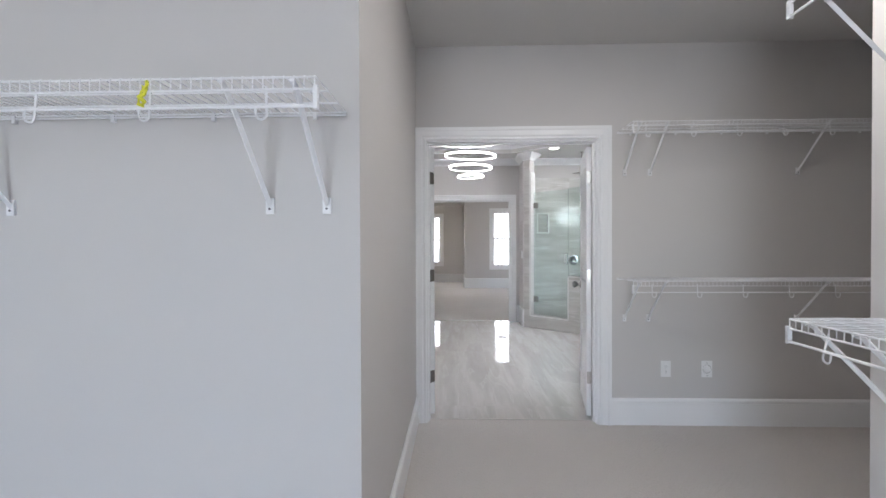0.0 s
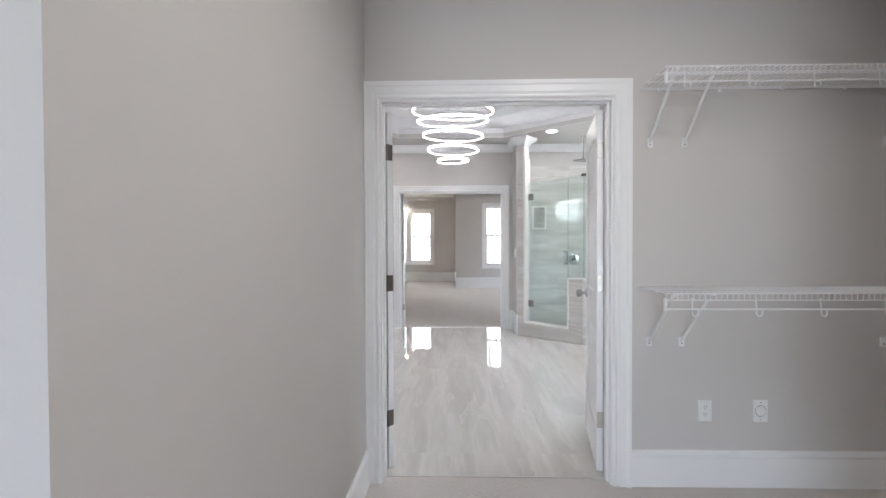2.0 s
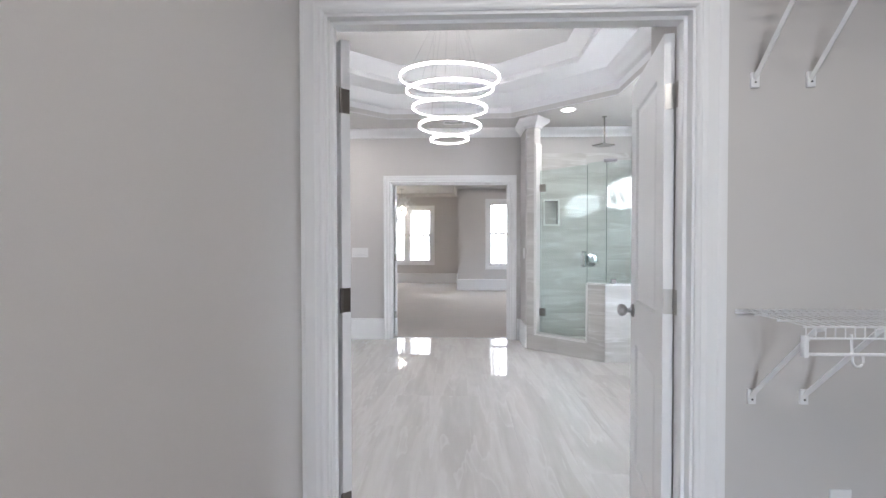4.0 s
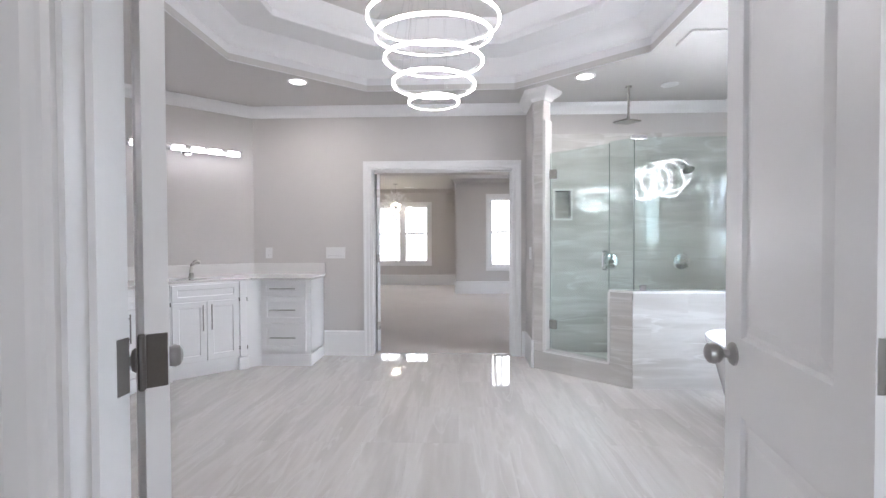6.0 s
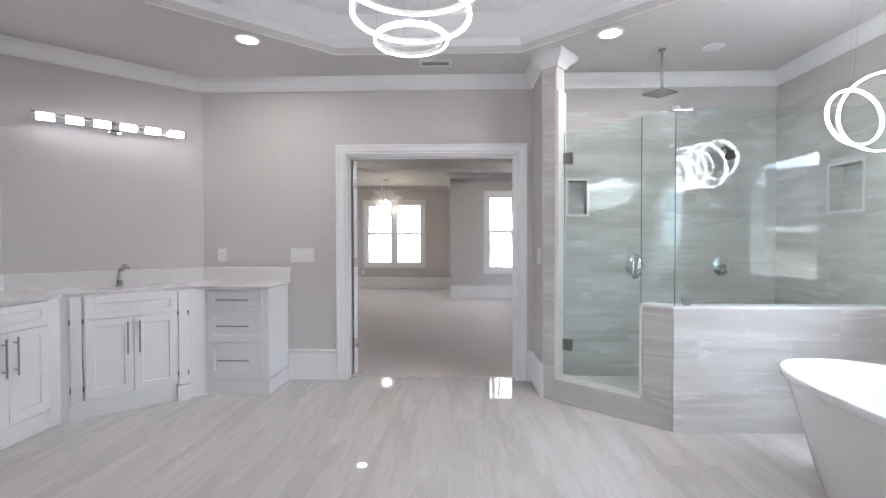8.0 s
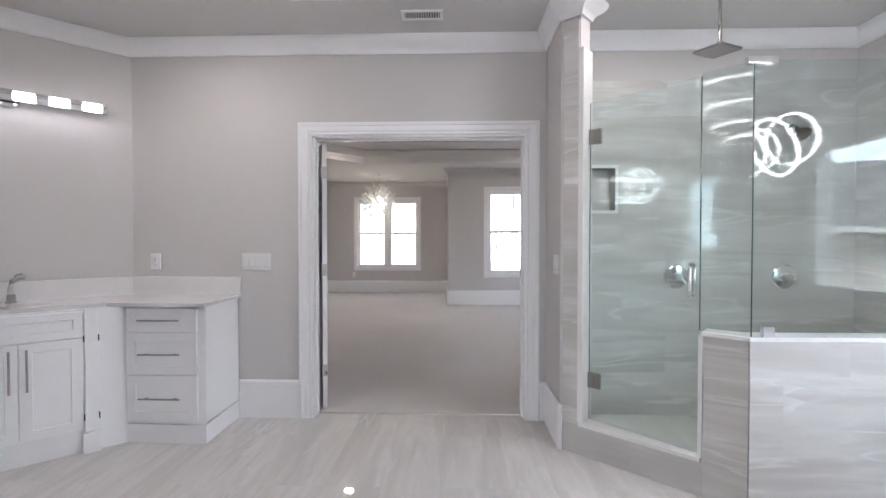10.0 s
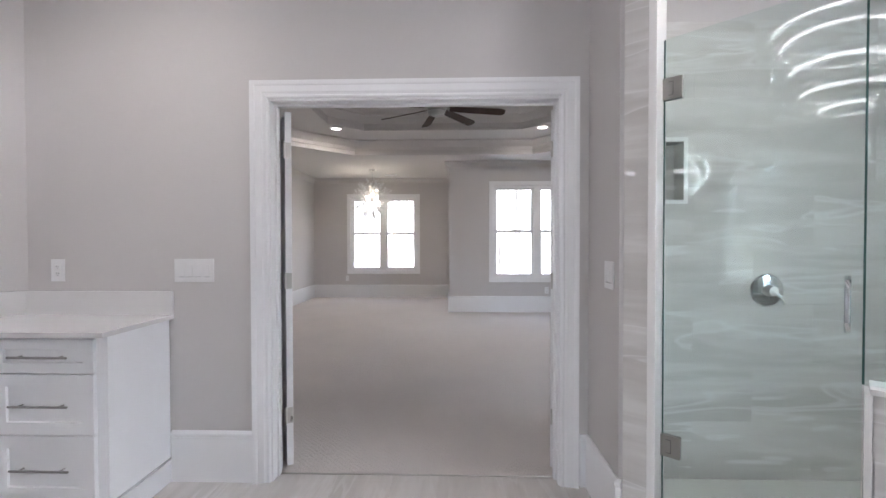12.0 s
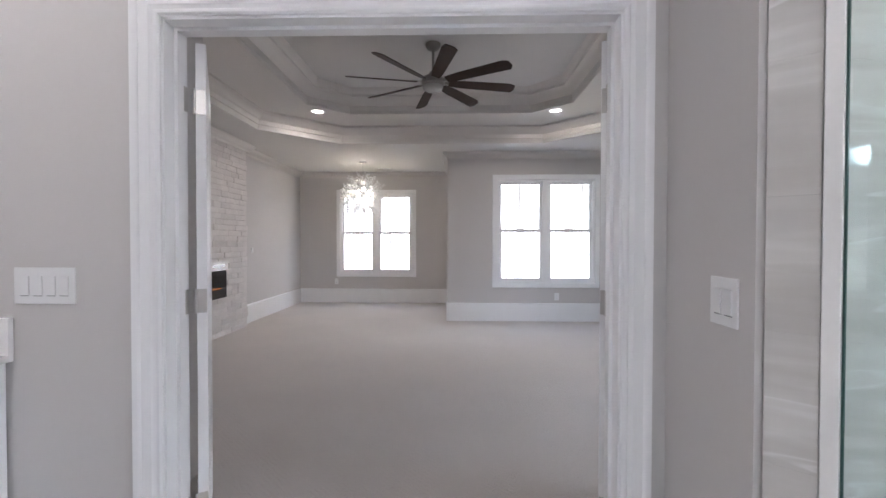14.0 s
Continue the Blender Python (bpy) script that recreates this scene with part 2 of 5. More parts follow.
vary(LEDGESTONE, 0.99, 1.12)
YELLOW = mat("yellow_plastic_tag", (0.78, 0.76, 0.05), 0.4)
SIDING = mat("beige_house_siding", (0.66, 0.64, 0.61), 0.85, 0, 0.05, 30, 0.05, 0.5)
SHINGLE = mat("grey_roof_shingle", (0.13, 0.13, 0.14), 0.95, 0, 0.3, 14, 0.1, 0.7)
GRASS = mat("dry_grass_ground", (0.16, 0.14, 0.09), 0.95, 0, 0.3, 3, 0.2, 0.1)


# ---- building helpers ----
def box(bm, x0, x1, y0, y1, z0, z1):
    v = [bm.verts.new(p) for p in ((x0, y0, z0), (x1, y0, z0), (x1, y1, z0), (x0, y1, z0), (x0, y0, z1), (x1, y0, z1), (x1, y1, z1), (x0, y1, z1))]
    for f in ((3, 2, 1, 0), (4, 5, 6, 7), (0, 1, 5, 4), (1, 2, 6, 5), (2, 3, 7, 6), (3, 0, 4, 7)):
        bm.faces.new([v[i] for i in f])
    return v


def boxes(*rows):
    bm = bmesh.new()
    for r in rows:
        box(bm, *r)
    return bm


def soften(bm, width=0.003, segments=2):
    bmesh.ops.bevel(bm, geom=list(bm.edges), offset=width, segments=segments, profile=0.7, affect="EDGES", clamp_overlap=True)
    return bm


def sweep(bm, profile, path, closed=False, place=None, cap=True, loop=True):
    """Carry a profile of (offset to the left of the path, height) along a mitred path of (u, v)."""
    place = place or (lambda u, v, h: (u, v, h))
    pts = [Vector(p) for p in path]
    n = len(pts)
    rows = []
    for i in range(n):
        a = pts[i] - pts[i - 1] if (i > 0 or closed) else pts[1] - pts[0]
        b = pts[(i + 1) % n] - pts[i] if (i < n - 1 or closed) else a
        a, b = a.normalized(), b.normalized()
        na, nb = Vector((-a.y, a.x)), Vector((-b.y, b.x))
        m = na + nb
        m = m / max(m.dot(na), 0.2)
        rows.append([bm.verts.new(place(pts[i].x + m.x * d, pts[i].y + m.y * d, h)) for d, h in profile])
    k = len(profile)
    for i in range(n if closed else n - 1):
        r, s = rows[i], rows[(i + 1) % n]
        for j in range(k if loop else k - 1):
            bm.faces.new((r[j], s[j], s[(j + 1) % k], r[(j + 1) % k]))
    if cap and not closed and loop:
        bm.faces.new(rows[0])
        bm.faces.new(rows[-1][::-1])
    return bm


def prism(bm, outline, z0, z1):
    lo, hi = [bm.verts.new((x, y, z0)) for x, y in outline], [bm.verts.new((x, y, z1)) for x, y in outline]
    bm.faces.new(lo[::-1])
    bm.faces.new(hi)
    for i in range(len(lo)):
        j = (i + 1) % len(lo)
        bm.faces.new((lo[i], lo[j], hi[j], hi[i]))
    return bm


def lathe(bm, profile, m=Matrix(), steps=32):
    """Turn a profile of (radius, height) round the local z axis."""
    rows = []
    for i in range(steps):
        a = 2 * math.pi * i / steps
        rows.append([bm.verts.new(m @ Vector((r * math.cos(a), r * math.sin(a), h))) for r, h in profile])
    for i in range(steps):
        r, s = rows[i], rows[(i + 1) % steps]
        for j in range(len(profile) - 1):
            if profile[j][0] < 1e-6 and profile[j + 1][0] < 1e-6:
                continue
            f = [r[j], s[j], s[j + 1], r[j + 1]]
            bm.faces.new(f)
    bmesh.ops.remove_doubles(bm, verts=bm.verts, dist=1e-5)
    return bm


def tube(bm, points, radius, sides=6):
    """A round bar through points."""
    pts = [Vector(p) for p in points]
    rows = []
    for i, p in enumerate(pts):
        d = (pts[min(i + 1, len(pts) - 1)] - pts[max(i - 1, 0)]).normalized()
        u = d.cross(Vector((0, 0, 1)) if abs(d.z) < 0.9 else Vector((1, 0, 0))).normalized()
        w = d.cross(u)
        rows.append([bm.verts.new(p + radius * (math.cos(2 * math.pi * k / sides) * u + math.sin(2 * math.pi * k / sides) * w)) for k in range(sides)])
    for r, s in zip(rows, rows[1:]):
        for k in range(sides):
            bm.faces.new((r[k], r[(k + 1) % sides], s[(k + 1) % sides], s[k]))
    bm.faces.new(rows[0][::-1])
    bm.faces.new(rows[-1])
    return bm


def mesh_of(name, bm, material, smooth=False):
    bmesh.ops.recalc_face_normals(bm, faces=bm.faces)
    me = bpy.data.meshes.new(name)
    bm.to_mesh(me)
    bm.free()
    me.materials.append(material)
    if smooth:
        for p in me.polygons:
            p.use_smooth = True
        me.set_sharp_from_angle(angle=radians(35))
    return me


def part(name, bm, material, parent=None, label="", smooth=False, m=None):
    ob = new(name, mesh_of(name, bm, material, smooth))
    if parent:
        ob.parent = parent
    if m is not None:
        ob.matrix_basis = m
    if label:
        tagged(ob, label)
    return ob


def thing(name, label, category, m=Matrix(), group="", kind=""):
    ob = new(name)
    ob.empty_display_size = 0.1
    ob.matrix_basis = m
    return tagged(ob, label, category, group, kind)


def structure(name, bm, material, label, category, smooth=False):
    return tagged(part(name, bm, material, None, "", smooth), label, category, "", "structure")


# ---- plan ----
CEILING = 2.743
WEST, EAST, SOUTH, NORTH = -2.75, 3.40, 3.56, 7.75      # bathroom faces
CLOSET_N, CLOSET_W, CORNER_Y = 3.45, -0.10, 1.575
BED_S, BED_N, ALCOVE_N, BED_W, BED_E = 7.88, 13.5, 15.6, -2.72, 4.6

# ---- walls ----
structure("wall_closet_north", boxes(
    (CLOSET_W - 0.2, -0.033, CLOSET_N, SOUTH, 0, 2.9), (1.225, EAST + 0.15, CLOSET_N, SOUTH, 0, 2.9), (-0.033, 1.225, CLOSET_N, SOUTH, 2.07, 2.9),
    (WEST - 0.15, CLOSET_W - 0.2, CLOSET_N, SOUTH, 0, 2.9)), PAINT, "greige painted wall between closet and bathroom", "wall")
structure("wall_closet_west", boxes((-3.0, CLOSET_W, CORNER_Y, CLOSET_N - 0.001, 0, 2.9)), PAINT, "smooth greige painted closet wall with outside corner", "wall")
structure("wall_closet_east", boxes((1.585, 1.72, -3.4, 1.735, 0, 2.9)), PAINT, "greige painted closet partition wall", "wall")
structure("wall_closet_far_east", boxes((3.42, 3.55, 1.0, CLOSET_N - 0.001, 0, 2.9), (1.72, 3.55, 0.9, 1.0, 0, 2.9)), PAINT, "greige painted closet end wall", "wall")
structure("wall_closet_far_west", boxes((-3.1, -3.0, -3.4, CLOSET_N - 0.001, 0, 2.9)), PAINT, "greige painted closet end wall", "wall")
# unseen wall behind the start; its window opening is assumed
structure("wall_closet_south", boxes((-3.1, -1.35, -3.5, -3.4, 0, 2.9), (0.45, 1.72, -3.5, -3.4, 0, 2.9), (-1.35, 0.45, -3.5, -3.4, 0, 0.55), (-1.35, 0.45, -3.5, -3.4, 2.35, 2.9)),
          PAINT, "unseen greige closet wall with an assumed window opening", "wall")
structure("wall_bath_north", boxes(
    (-3.0, -0.45, NORTH, BED_S, 0, 2.9), (1.112, 1.552, NORTH, BED_S, 0, 2.9), (1.74, 3.6, NORTH, BED_S, 0, 2.9), (-0.45, 1.112, NORTH, BED_S, 2.058, 2.9),
    (1.552, 1.74, NORTH, BED_S, 0, 1.496), (1.552, 1.74, NORTH, BED_S, 1.816, 2.9), (1.552, 1.74, NORTH + 0.10, BED_S, 1.496, 1.816)),
    PAINT, "greige painted wall between bathroom and bedroom", "wall")
# hidden stub, added only to darken the gap at door_2's hinges
structure("wall_gap_shade_south", boxes((1.40, 1.52, SOUTH + 0.001, 4.22, 0, CEILING - 0.001)), PAINT, "hidden greige wall stub added to shade the gap behind the closet door", "wall")
structure("wall_bath_west", boxes((WEST - 0.13, WEST, SOUTH, NORTH + 0.1, 0, 2.9)), PAINT, "greige painted bathroom side wall", "wall")
bm = bmesh.new()
prism(bm, ((-1.77, NORTH + 0.001), (WEST - 0.001, 6.85), (WEST - 0.05, NORTH + 0.05)), 0, 2.9)
structure("wall_bath_angled", bm, PAINT, "greige painted angled corner wall above the vanity", "wall")
structure("wall_bath_east", boxes(
    (EAST, EAST + 0.16, SOUTH, 5.24, 0, 2.9), (EAST, EAST + 0.16, 6.12, 6.888, 0, 2.9), (EAST, EAST + 0.16, 7.183, NORTH + 0.1, 0, 2.9),
    (EAST, EAST + 0.16, 5.24, 6.12, 0, 0.91), (EAST, EAST + 0.16, 5.24, 6.12, 2.03, 2.9),
    (EAST, EAST + 0.16, 6.888, 7.183, 0, 1.478), (EAST, EAST + 0.16, 6.888, 7.183, 1.833, 2.9), (EAST + 0.1, EAST + 0.16, 6.888, 7.183, 1.478, 1.833)),
    PAINT, "greige painted bathroom wall with window beside the tub", "wall")
bm = bmesh.new()
prism(bm, ((1.25, NORTH), (1.25, 7.3157), (1.2705, 7.3148), (1.349, 7.2465), (1.425, 7.323), (1.37, 7.371), (1.37, NORTH)), 0, 2.9)
structure("wall_shower_stub", bm, PAINT, "short greige wall post at the shower entrance", "wall")
structure("wall_bed_west", boxes((BED_W - 0.13, BED_W, BED_S, ALCOVE_N, 0, 3.5)), PAINT, "greige painted bedroom side wall", "wall")
structure("wall_bed_east", boxes((BED_E, BED_E + 0.13, BED_S, BED_N + 0.2, 0, 3.5)), PAINT, "greige painted bedroom side wall", "wall")
W2 = (1.235, 2.80, 0.63, 2.30)
W1 = (-1.87, -0.345, 0.63, 2.30)
structure("wall_bed_north", boxes((0.43, W2[0], BED_N, BED_N + 0.15, 0, 3.5), (W2[1], BED_E + 0.13, BED_N, BED_N + 0.15, 0, 3.5),
                                  (W2[0], W2[1], BED_N, BED_N + 0.15, 0, W2[2]), (W2[0], W2[1], BED_N, BED_N + 0.15, W2[3], 3.5),
                                  (0.43, 0.56, BED_N + 0.15, ALCOVE_N, 0, 3.5)), PAINT, "greige painted bedroom wall with twin window", "wall")
structure("wall_alcove_north", boxes((BED_W - 0.13, W1[0], ALCOVE_N, ALCOVE_N + 0.15, 0, 3.5), (W1[1], 0.56, ALCOVE_N, ALCOVE_N + 0.15, 0, 3.5),
                                     (W1[0], W1[1], ALCOVE_N, ALCOVE_N + 0.15, 0, W1[2]), (W1[0], W1[1], ALCOVE_N, ALCOVE_N + 0.15, W1[3], 3.5)),
          PAINT, "greige painted sitting alcove wall with twin window", "wall")
# hidden block, added close behind door_3 so that its hinge gap turns dark
structure("wall_bed_gap_shade", boxes((BED_W, -0.87, BED_S, 8.75, 0, CEILING)), PAINT, "hidden greige wall added to shade the gap behind the bedroom door", "wall")

# ---- ceilings ----
structure("ceiling_closet", boxes((-3.1, 3.55, -3.5, CLOSET_N, CEILING, 2.9)), CEIL, "flat greige closet ceiling", "ceiling")


def octagon(cx, cy, hx, hy, sx, sy):
    return [(cx - sx, cy - hy), (cx + sx, cy - hy), (cx + hx, cy - sy), (cx + hx, cy + sy), (cx + sx, cy + hy), (cx - sx, cy + hy), (cx - hx, cy + sy), (cx - hx, cy - sy)]


def holed_ceiling(x0, x1, y0, y1, ring, z):
    bm = bmesh.new()
    c = [bm.verts.new((x, y, z)) for x, y in ((x0, y0), (x1, y0), (x1, y1), (x0, y1))]
    o = [bm.verts.new((x, y, z)) for x, y in ring]
    for i in range(4):
        bm.faces.new((c[i], c[(i + 1) % 4], o[2 * i + 1], o[2 * i]))
        bm.faces.new((c[(i + 1) % 4], o[(2 * i + 2) % 8], o[2 * i + 1]))
    r = bmesh.ops.extrude_face_region(bm, geom=list(bm.faces))
    bmesh.ops.translate(bm, verts=[g for g in r["geom"] if isinstance(g, bmesh.types.BMVert)], vec=(0, 0, 0.05))
    return bm


BATH_RING = octagon(0.34, 5.645, 1.68, 1.575, 0.72, 0.77)
structure("ceiling_bath", holed_ceiling(WEST - 0.14, EAST + 0.16, SOUTH - 0.02, NORTH + 0.05, BATH_RING, CEILING), CEIL, "flat greige bathroom ceiling round the tray", "ceiling")
CROWN_UP = [(0.0, 2.735), (-0.004, 2.735), (-0.004, 2.86), (0.012, 2.865), (0.03, 2.875), (0.05, 2.90), (0.10, 2.955), (0.125, 2.965), (0.14, 2.985), (0.46, 2.985),
            (0.455, 2.975), (0.455, 3.03), (0.47, 3.04), (0.49, 3.06), (0.525, 3.10), (0.56, 3.125), (0.57, 3.15), (0.60, 3.152)]
structure("ceiling_bath_tray", sweep(bmesh.new(), CROWN_UP, BATH_RING, True, loop=False), TRAYWHITE, "white stepped octagonal tray with crown mouldings", "ceiling", True)
structure("ceiling_bath_top", boxes((-1.5, 2.2, 4.0, 7.3, 3.15, 3.22)), CEIL, "flat upper ceiling of the bathroom tray", "ceiling")

BED_RING = octagon(0.35, 10.7, 2.35, 2.12, 1.48, 1.26)
bm = holed_ceiling(BED_W - 0.1, BED_E + 0.1, BED_S - 0.02, BED_N, BED_RING, CEILING)
box(bm, BED_W - 0.1, 0.56, BED_N, ALCOVE_N + 0.1, CEILING, CEILING + 0.05)
structure("ceiling_bed", bm, CEIL, "flat greige bedroom ceiling round the tray", "ceiling")
structure("ceiling_bed_tray", sweep(bmesh.new(), [(0, 2.735), (-0.006, 2.735), (-0.006, 2.762), (0.002, 2.766), (0.004, 2.80), (0.016, 2.806), (0.02, 2.86), (0.03, 2.866), (0.04, 2.88), (0.075, 2.925), (0.10, 2.938), (0.112, 2.942), (0.116, 2.968), (0.13, 2.97), (0.75, 2.97),
                                                  (0.742, 2.958), (0.742, 2.985), (0.75, 2.99), (0.752, 3.06), (0.766, 3.066), (0.80, 3.12), (0.84, 3.15), (0.85, 3.153), (0.854, 3.18), (0.87, 3.19), (0.90, 3.255), (0.93, 3.256)], BED_RING, True, loop=False),
          BEDTRAY, "greige stepped octagonal tray with crown mouldings", "ceiling", True)
structure("ceiling_bed_top", boxes((-1.9, 2.6, 8.6, 12.8, 3.254, 3.32)), CEIL, "flat upper ceiling of the bedroom tray", "ceiling")

# ---- crown mouldings and baseboards ----
CROWN = [(0, 2.632), (0.012, 2.632), (0.016, 2.65), (0.03, 2.668), (0.06, 2.69), (0.078, 2.715), (0.082, 2.742), (0, 2.742)]
structure("trim_crown_bath", sweep(bmesh.new(), CROWN, [(EAST, SOUTH), (EAST, NORTH), (1.372, NORTH), (1.372, 7.372), (1.427, 7.323), (1.346, 7.23), (1.248, 7.314), (1.248, NORTH), (-1.77, NORTH), (WEST, 6.85), (WEST, SOUTH)], True),
          WHITE, "white crown moulding round the bathroom ceiling", "moulding", True)
structure("trim_crown_bed", sweep(bmesh.new(), CROWN, [(BED_E, BED_S), (BED_E, BED_N), (0.43, BED_N), (0.43, ALCOVE_N), (BED_W, ALCOVE_N), (BED_W, 12.95), (BED_W + 0.13, 12.95), (BED_W + 0.13, 10.4), (BED_W, 10.4), (BED_W, 8.75), (-0.87, 8.75), (-0.87, BED_S)], True),
          BEDTRAY, "greige crown moulding round the bedroom ceiling", "moulding", True)


def base_profile(h, t=0.016):
    return [(0, 0), (t, 0), (t, h - 0.035), (t - 0.003, h - 0.032), (t + 0.004, h - 0.026), (t + 0.003, h - 0.012), (0.008, h), (0, h)]


def baseboard(name, path, h, label):
    return structure(name, sweep(bmesh.new(), base_profile(h), path), WHITE, label, "baseboard")


baseboard("baseboard_closet_west", [(CLOSET_W, CLOSET_N - 0.002), (CLOSET_W, CORNER_Y), (-3.0, CORNER_Y)], 0.193, "white closet baseboard along the greige wall")
baseboard("baseboard_closet_north", [(3.42, CLOSET_N), (1.306, CLOSET_N)], 0.193, "white closet baseboard beside the door")
baseboard("baseboard_closet_east", [(1.585, -3.4), (1.585, 1.735), (1.72, 1.735)], 0.193, "white closet baseboard on the partition")
baseboard("baseboard_bath_north", [(-0.532, NORTH), (-0.98, NORTH)], 0.275, "tall white bathroom baseboard between vanity and door")
baseboard("baseboard_bath_stub", [(1.262, 7.303), (1.25, 7.314), (1.25, NORTH), (1.204, NORTH)], 0.275, "tall white baseboard round the wall post")
baseboard("baseboard_bath_east", [(EAST, SOUTH), (EAST, 6.66)], 0.275, "tall white baseboard behind the tub")
baseboard("baseboard_bath_west", [(WEST, 5.0), (WEST, SOUTH), (-0.11, SOUTH)], 0.275, "tall white bathroom baseboard")
baseboard("baseboard_bath_south", [(1.52, SOUTH), (EAST, SOUTH)], 0.275, "tall white bathroom baseboard")
baseboard("baseboard_bed_north", [(BED_E, BED_S), (BED_E, BED_N), (0.43, BED_N), (0.43, ALCOVE_N), (BED_W, ALCOVE_N), (BED_W, 12.96)], 0.30, "tall white baseboard round the bedroom")

# ---- floors ----
structure("floor_closet", boxes((-3.1, 3.55, -3.5, CLOSET_N + 0.07, -0.1, 0)), CARPET, "beige looped carpet in the closet", "carpet")
structure("floor_bedroom", boxes((BED_W - 0.1, BED_E + 0.1, BED_S - 0.045, ALCOVE_N + 0.1, -0.1, 0.004)), CARPET, "beige looped carpet in the bedroom", "carpet")
bath_floor = structure("floor_bathroom", boxes((WEST - 0.1, EAST + 0.1, CLOSET_N + 0.07, BED_S - 0.045, -0.1, -0.0015)), GROUT, "polished vein-cut stone-look porcelain floor tiles", "tile floor")
structure("trim_threshold", boxes((-0.033, 1.225, CLOSET_N + 0.064, CLOSET_N + 0.074, -0.01, 0.003), (-0.45, 1.112, BED_S - 0.052, BED_S - 0.042, -0.01, 0.0055)), NICKEL, "thin metal strip between carpet and tile", "threshold")

# ---- door casings ----
CASING = [(0.003, 0), (0.003, 0.010), (0.010, 0.016), (0.018, 0.016), (0.022, 0.011), (0.029, 0.013), (0.036, 0.019), (0.069, 0.020), (0.073, 0.025), (0.080, 0.028), (0.095, 0.028), (0.095, 0)]


def door_casing(name, x0, x1, top, y, side, label):
    bm = bmesh.new()
    sweep(bm, CASING, [(x0, 0), (x0, top), (x1, top), (x1, 0)], place=lambda u, v, h: (u, y - side * h, v))
    return structure(name, bm, WHITE, label, "door casing", True)


def jamb(name, x0, x1, top, y0, y1, stop):
    t = 0.018
    bm = boxes((x0 - 0.002, x0 + t, y0, y1, 0, top), (x1 - t, x1 + 0.002, y0, y1, 0, top), (x0 + t, x1 - t, y0, y1, top - t, top + 0.002))
    s = 0.012
    box(bm, x0 + t, x0 + t + s, stop - 0.035, stop, 0, top - t)
    box(bm, x1 - t - s, x1 - t, stop - 0.035, stop, 0, top - t)
    box(bm, x0 + t + s, x1 - t - s, stop - 0.035, stop, top - t - s, top - t)
    return structure(name, bm, WHITE, "white painted door jamb with stop", "door jamb")


door_casing("trim_closet_door_casing", -0.021, 1.213, 2.059, CLOSET_N, 1, "white moulded casing round the closet doorway")
door_casing("trim_closet_door_casing_inside", -0.021, 1.213, 2.059, SOUTH, -1, "white moulded casing on the bathroom side")
jamb("trim_closet_door_jamb", -0.033, 1.225, 2.07, CLOSET_N - 0.001, SOUTH + 0.001, SOUTH - 0.04)
door_casing("trim_bed_door_casing", -0.438, 1.100, 2.047, NORTH, 1, "white moulded casing round the bedroom doorway")
door_casing("trim_bed_door_casing_inside", -0.438, 1.100, 2.047, BED_S, -1, "white moulded casing on the bedroom side")
jamb("trim_bed_door_jamb", -0.45, 1.112, 2.058, NORTH - 0.001, BED_S + 0.001, BED_S - 0.04)


# ---- doors ----
def door_leaf(name, width, height, m, hand, label, knob=True, hinge=None):
    """A two-panel leaf: x from the hinge to the free edge, y through its thickness. hand: 1 or -1, the side of the hinge barrel."""
    root = thing(name, label, "door", m, kind="structure")
    t, st = 0.035, 0.105
    rails = ((0.012, 0.22), (0.80, 1.005), (height - 0.13, height))
    bm = boxes((0, st, 0, t, 0.012, height), (width - st, width, 0, t, 0.012, height))
    for a, b in rails:
        box(bm, st, width - st, 0, t, a, b)
    for a, b in ((0.22, 0.80), (1.005, height - 0.13)):
        for k, s in ((0.0, 1), (t, -1)):
            o = [(st, a), (width - st, a), (width - st, b), (st, b)]
            rows = []
            for d, dep in ((0, 0.0), (0.008, 0.010), (0.020, 0.010), (0.045, 0.003)):
                rows.append([bm.verts.new((x + (d if x < width / 2 else -d), k + s * dep, z + (d if z < (a + b) / 2 else -d))) for x, z in o])
            for r, q in zip(rows, rows[1:]):
                for i in range(4):
                    bm.faces.new((r[i], r[(i + 1) % 4], q[(i + 1) % 4], q[i]))
            bm.faces.new(rows[-1])
    part("leaf", bm, WHITE, root)
    if knob:
        for s, y in ((-1, 0.0), (1, t)):
            k = bmesh.new()
            lathe(k, [(0, 0), (0.032, 0), (0.032, 0.004), (0.026, 0.010), (0.012, 0.013), (0.011, 0.026), (0.018, 0.031), (0.027, 0.040), (0.0305, 0.052), (0.027, 0.064), (0.016, 0.071), (0, 0.073)],
                  pose(width - 0.06, y, 0.955, 90 if s < 0 else -90), 24)
            part("knob", k, HANDLE, root, "round brushed nickel door knob", True)
    part("latch", boxes((width - 0.001, width + 0.001, 0.006, 0.029, 0.905, 1.005)), NICKEL, root)
    for z in (0.30, 1.07, 1.81):
        b = boxes((-0.002, 0.0005, 0.002, 0.033, z - 0.045, z + 0.045))
        soften(b, 0.0008, 1)
        part("hinge_leaf", b, hinge or NICKEL, root, "square nickel hinge leaf")
        p = bmesh.new()
        y = t + 0.004 if hand > 0 else -0.004
        lathe(p, [(0, z - 0.047), (0.004, z - 0.047), (0.0062, z - 0.043), (0.0062, z + 0.043), (0.004, z + 0.047), (0, z + 0.047)], Matrix.Translation((-0.004, y, 0)), 12)
        part("hinge_pin", p, hinge or NICKEL, root)
    return root


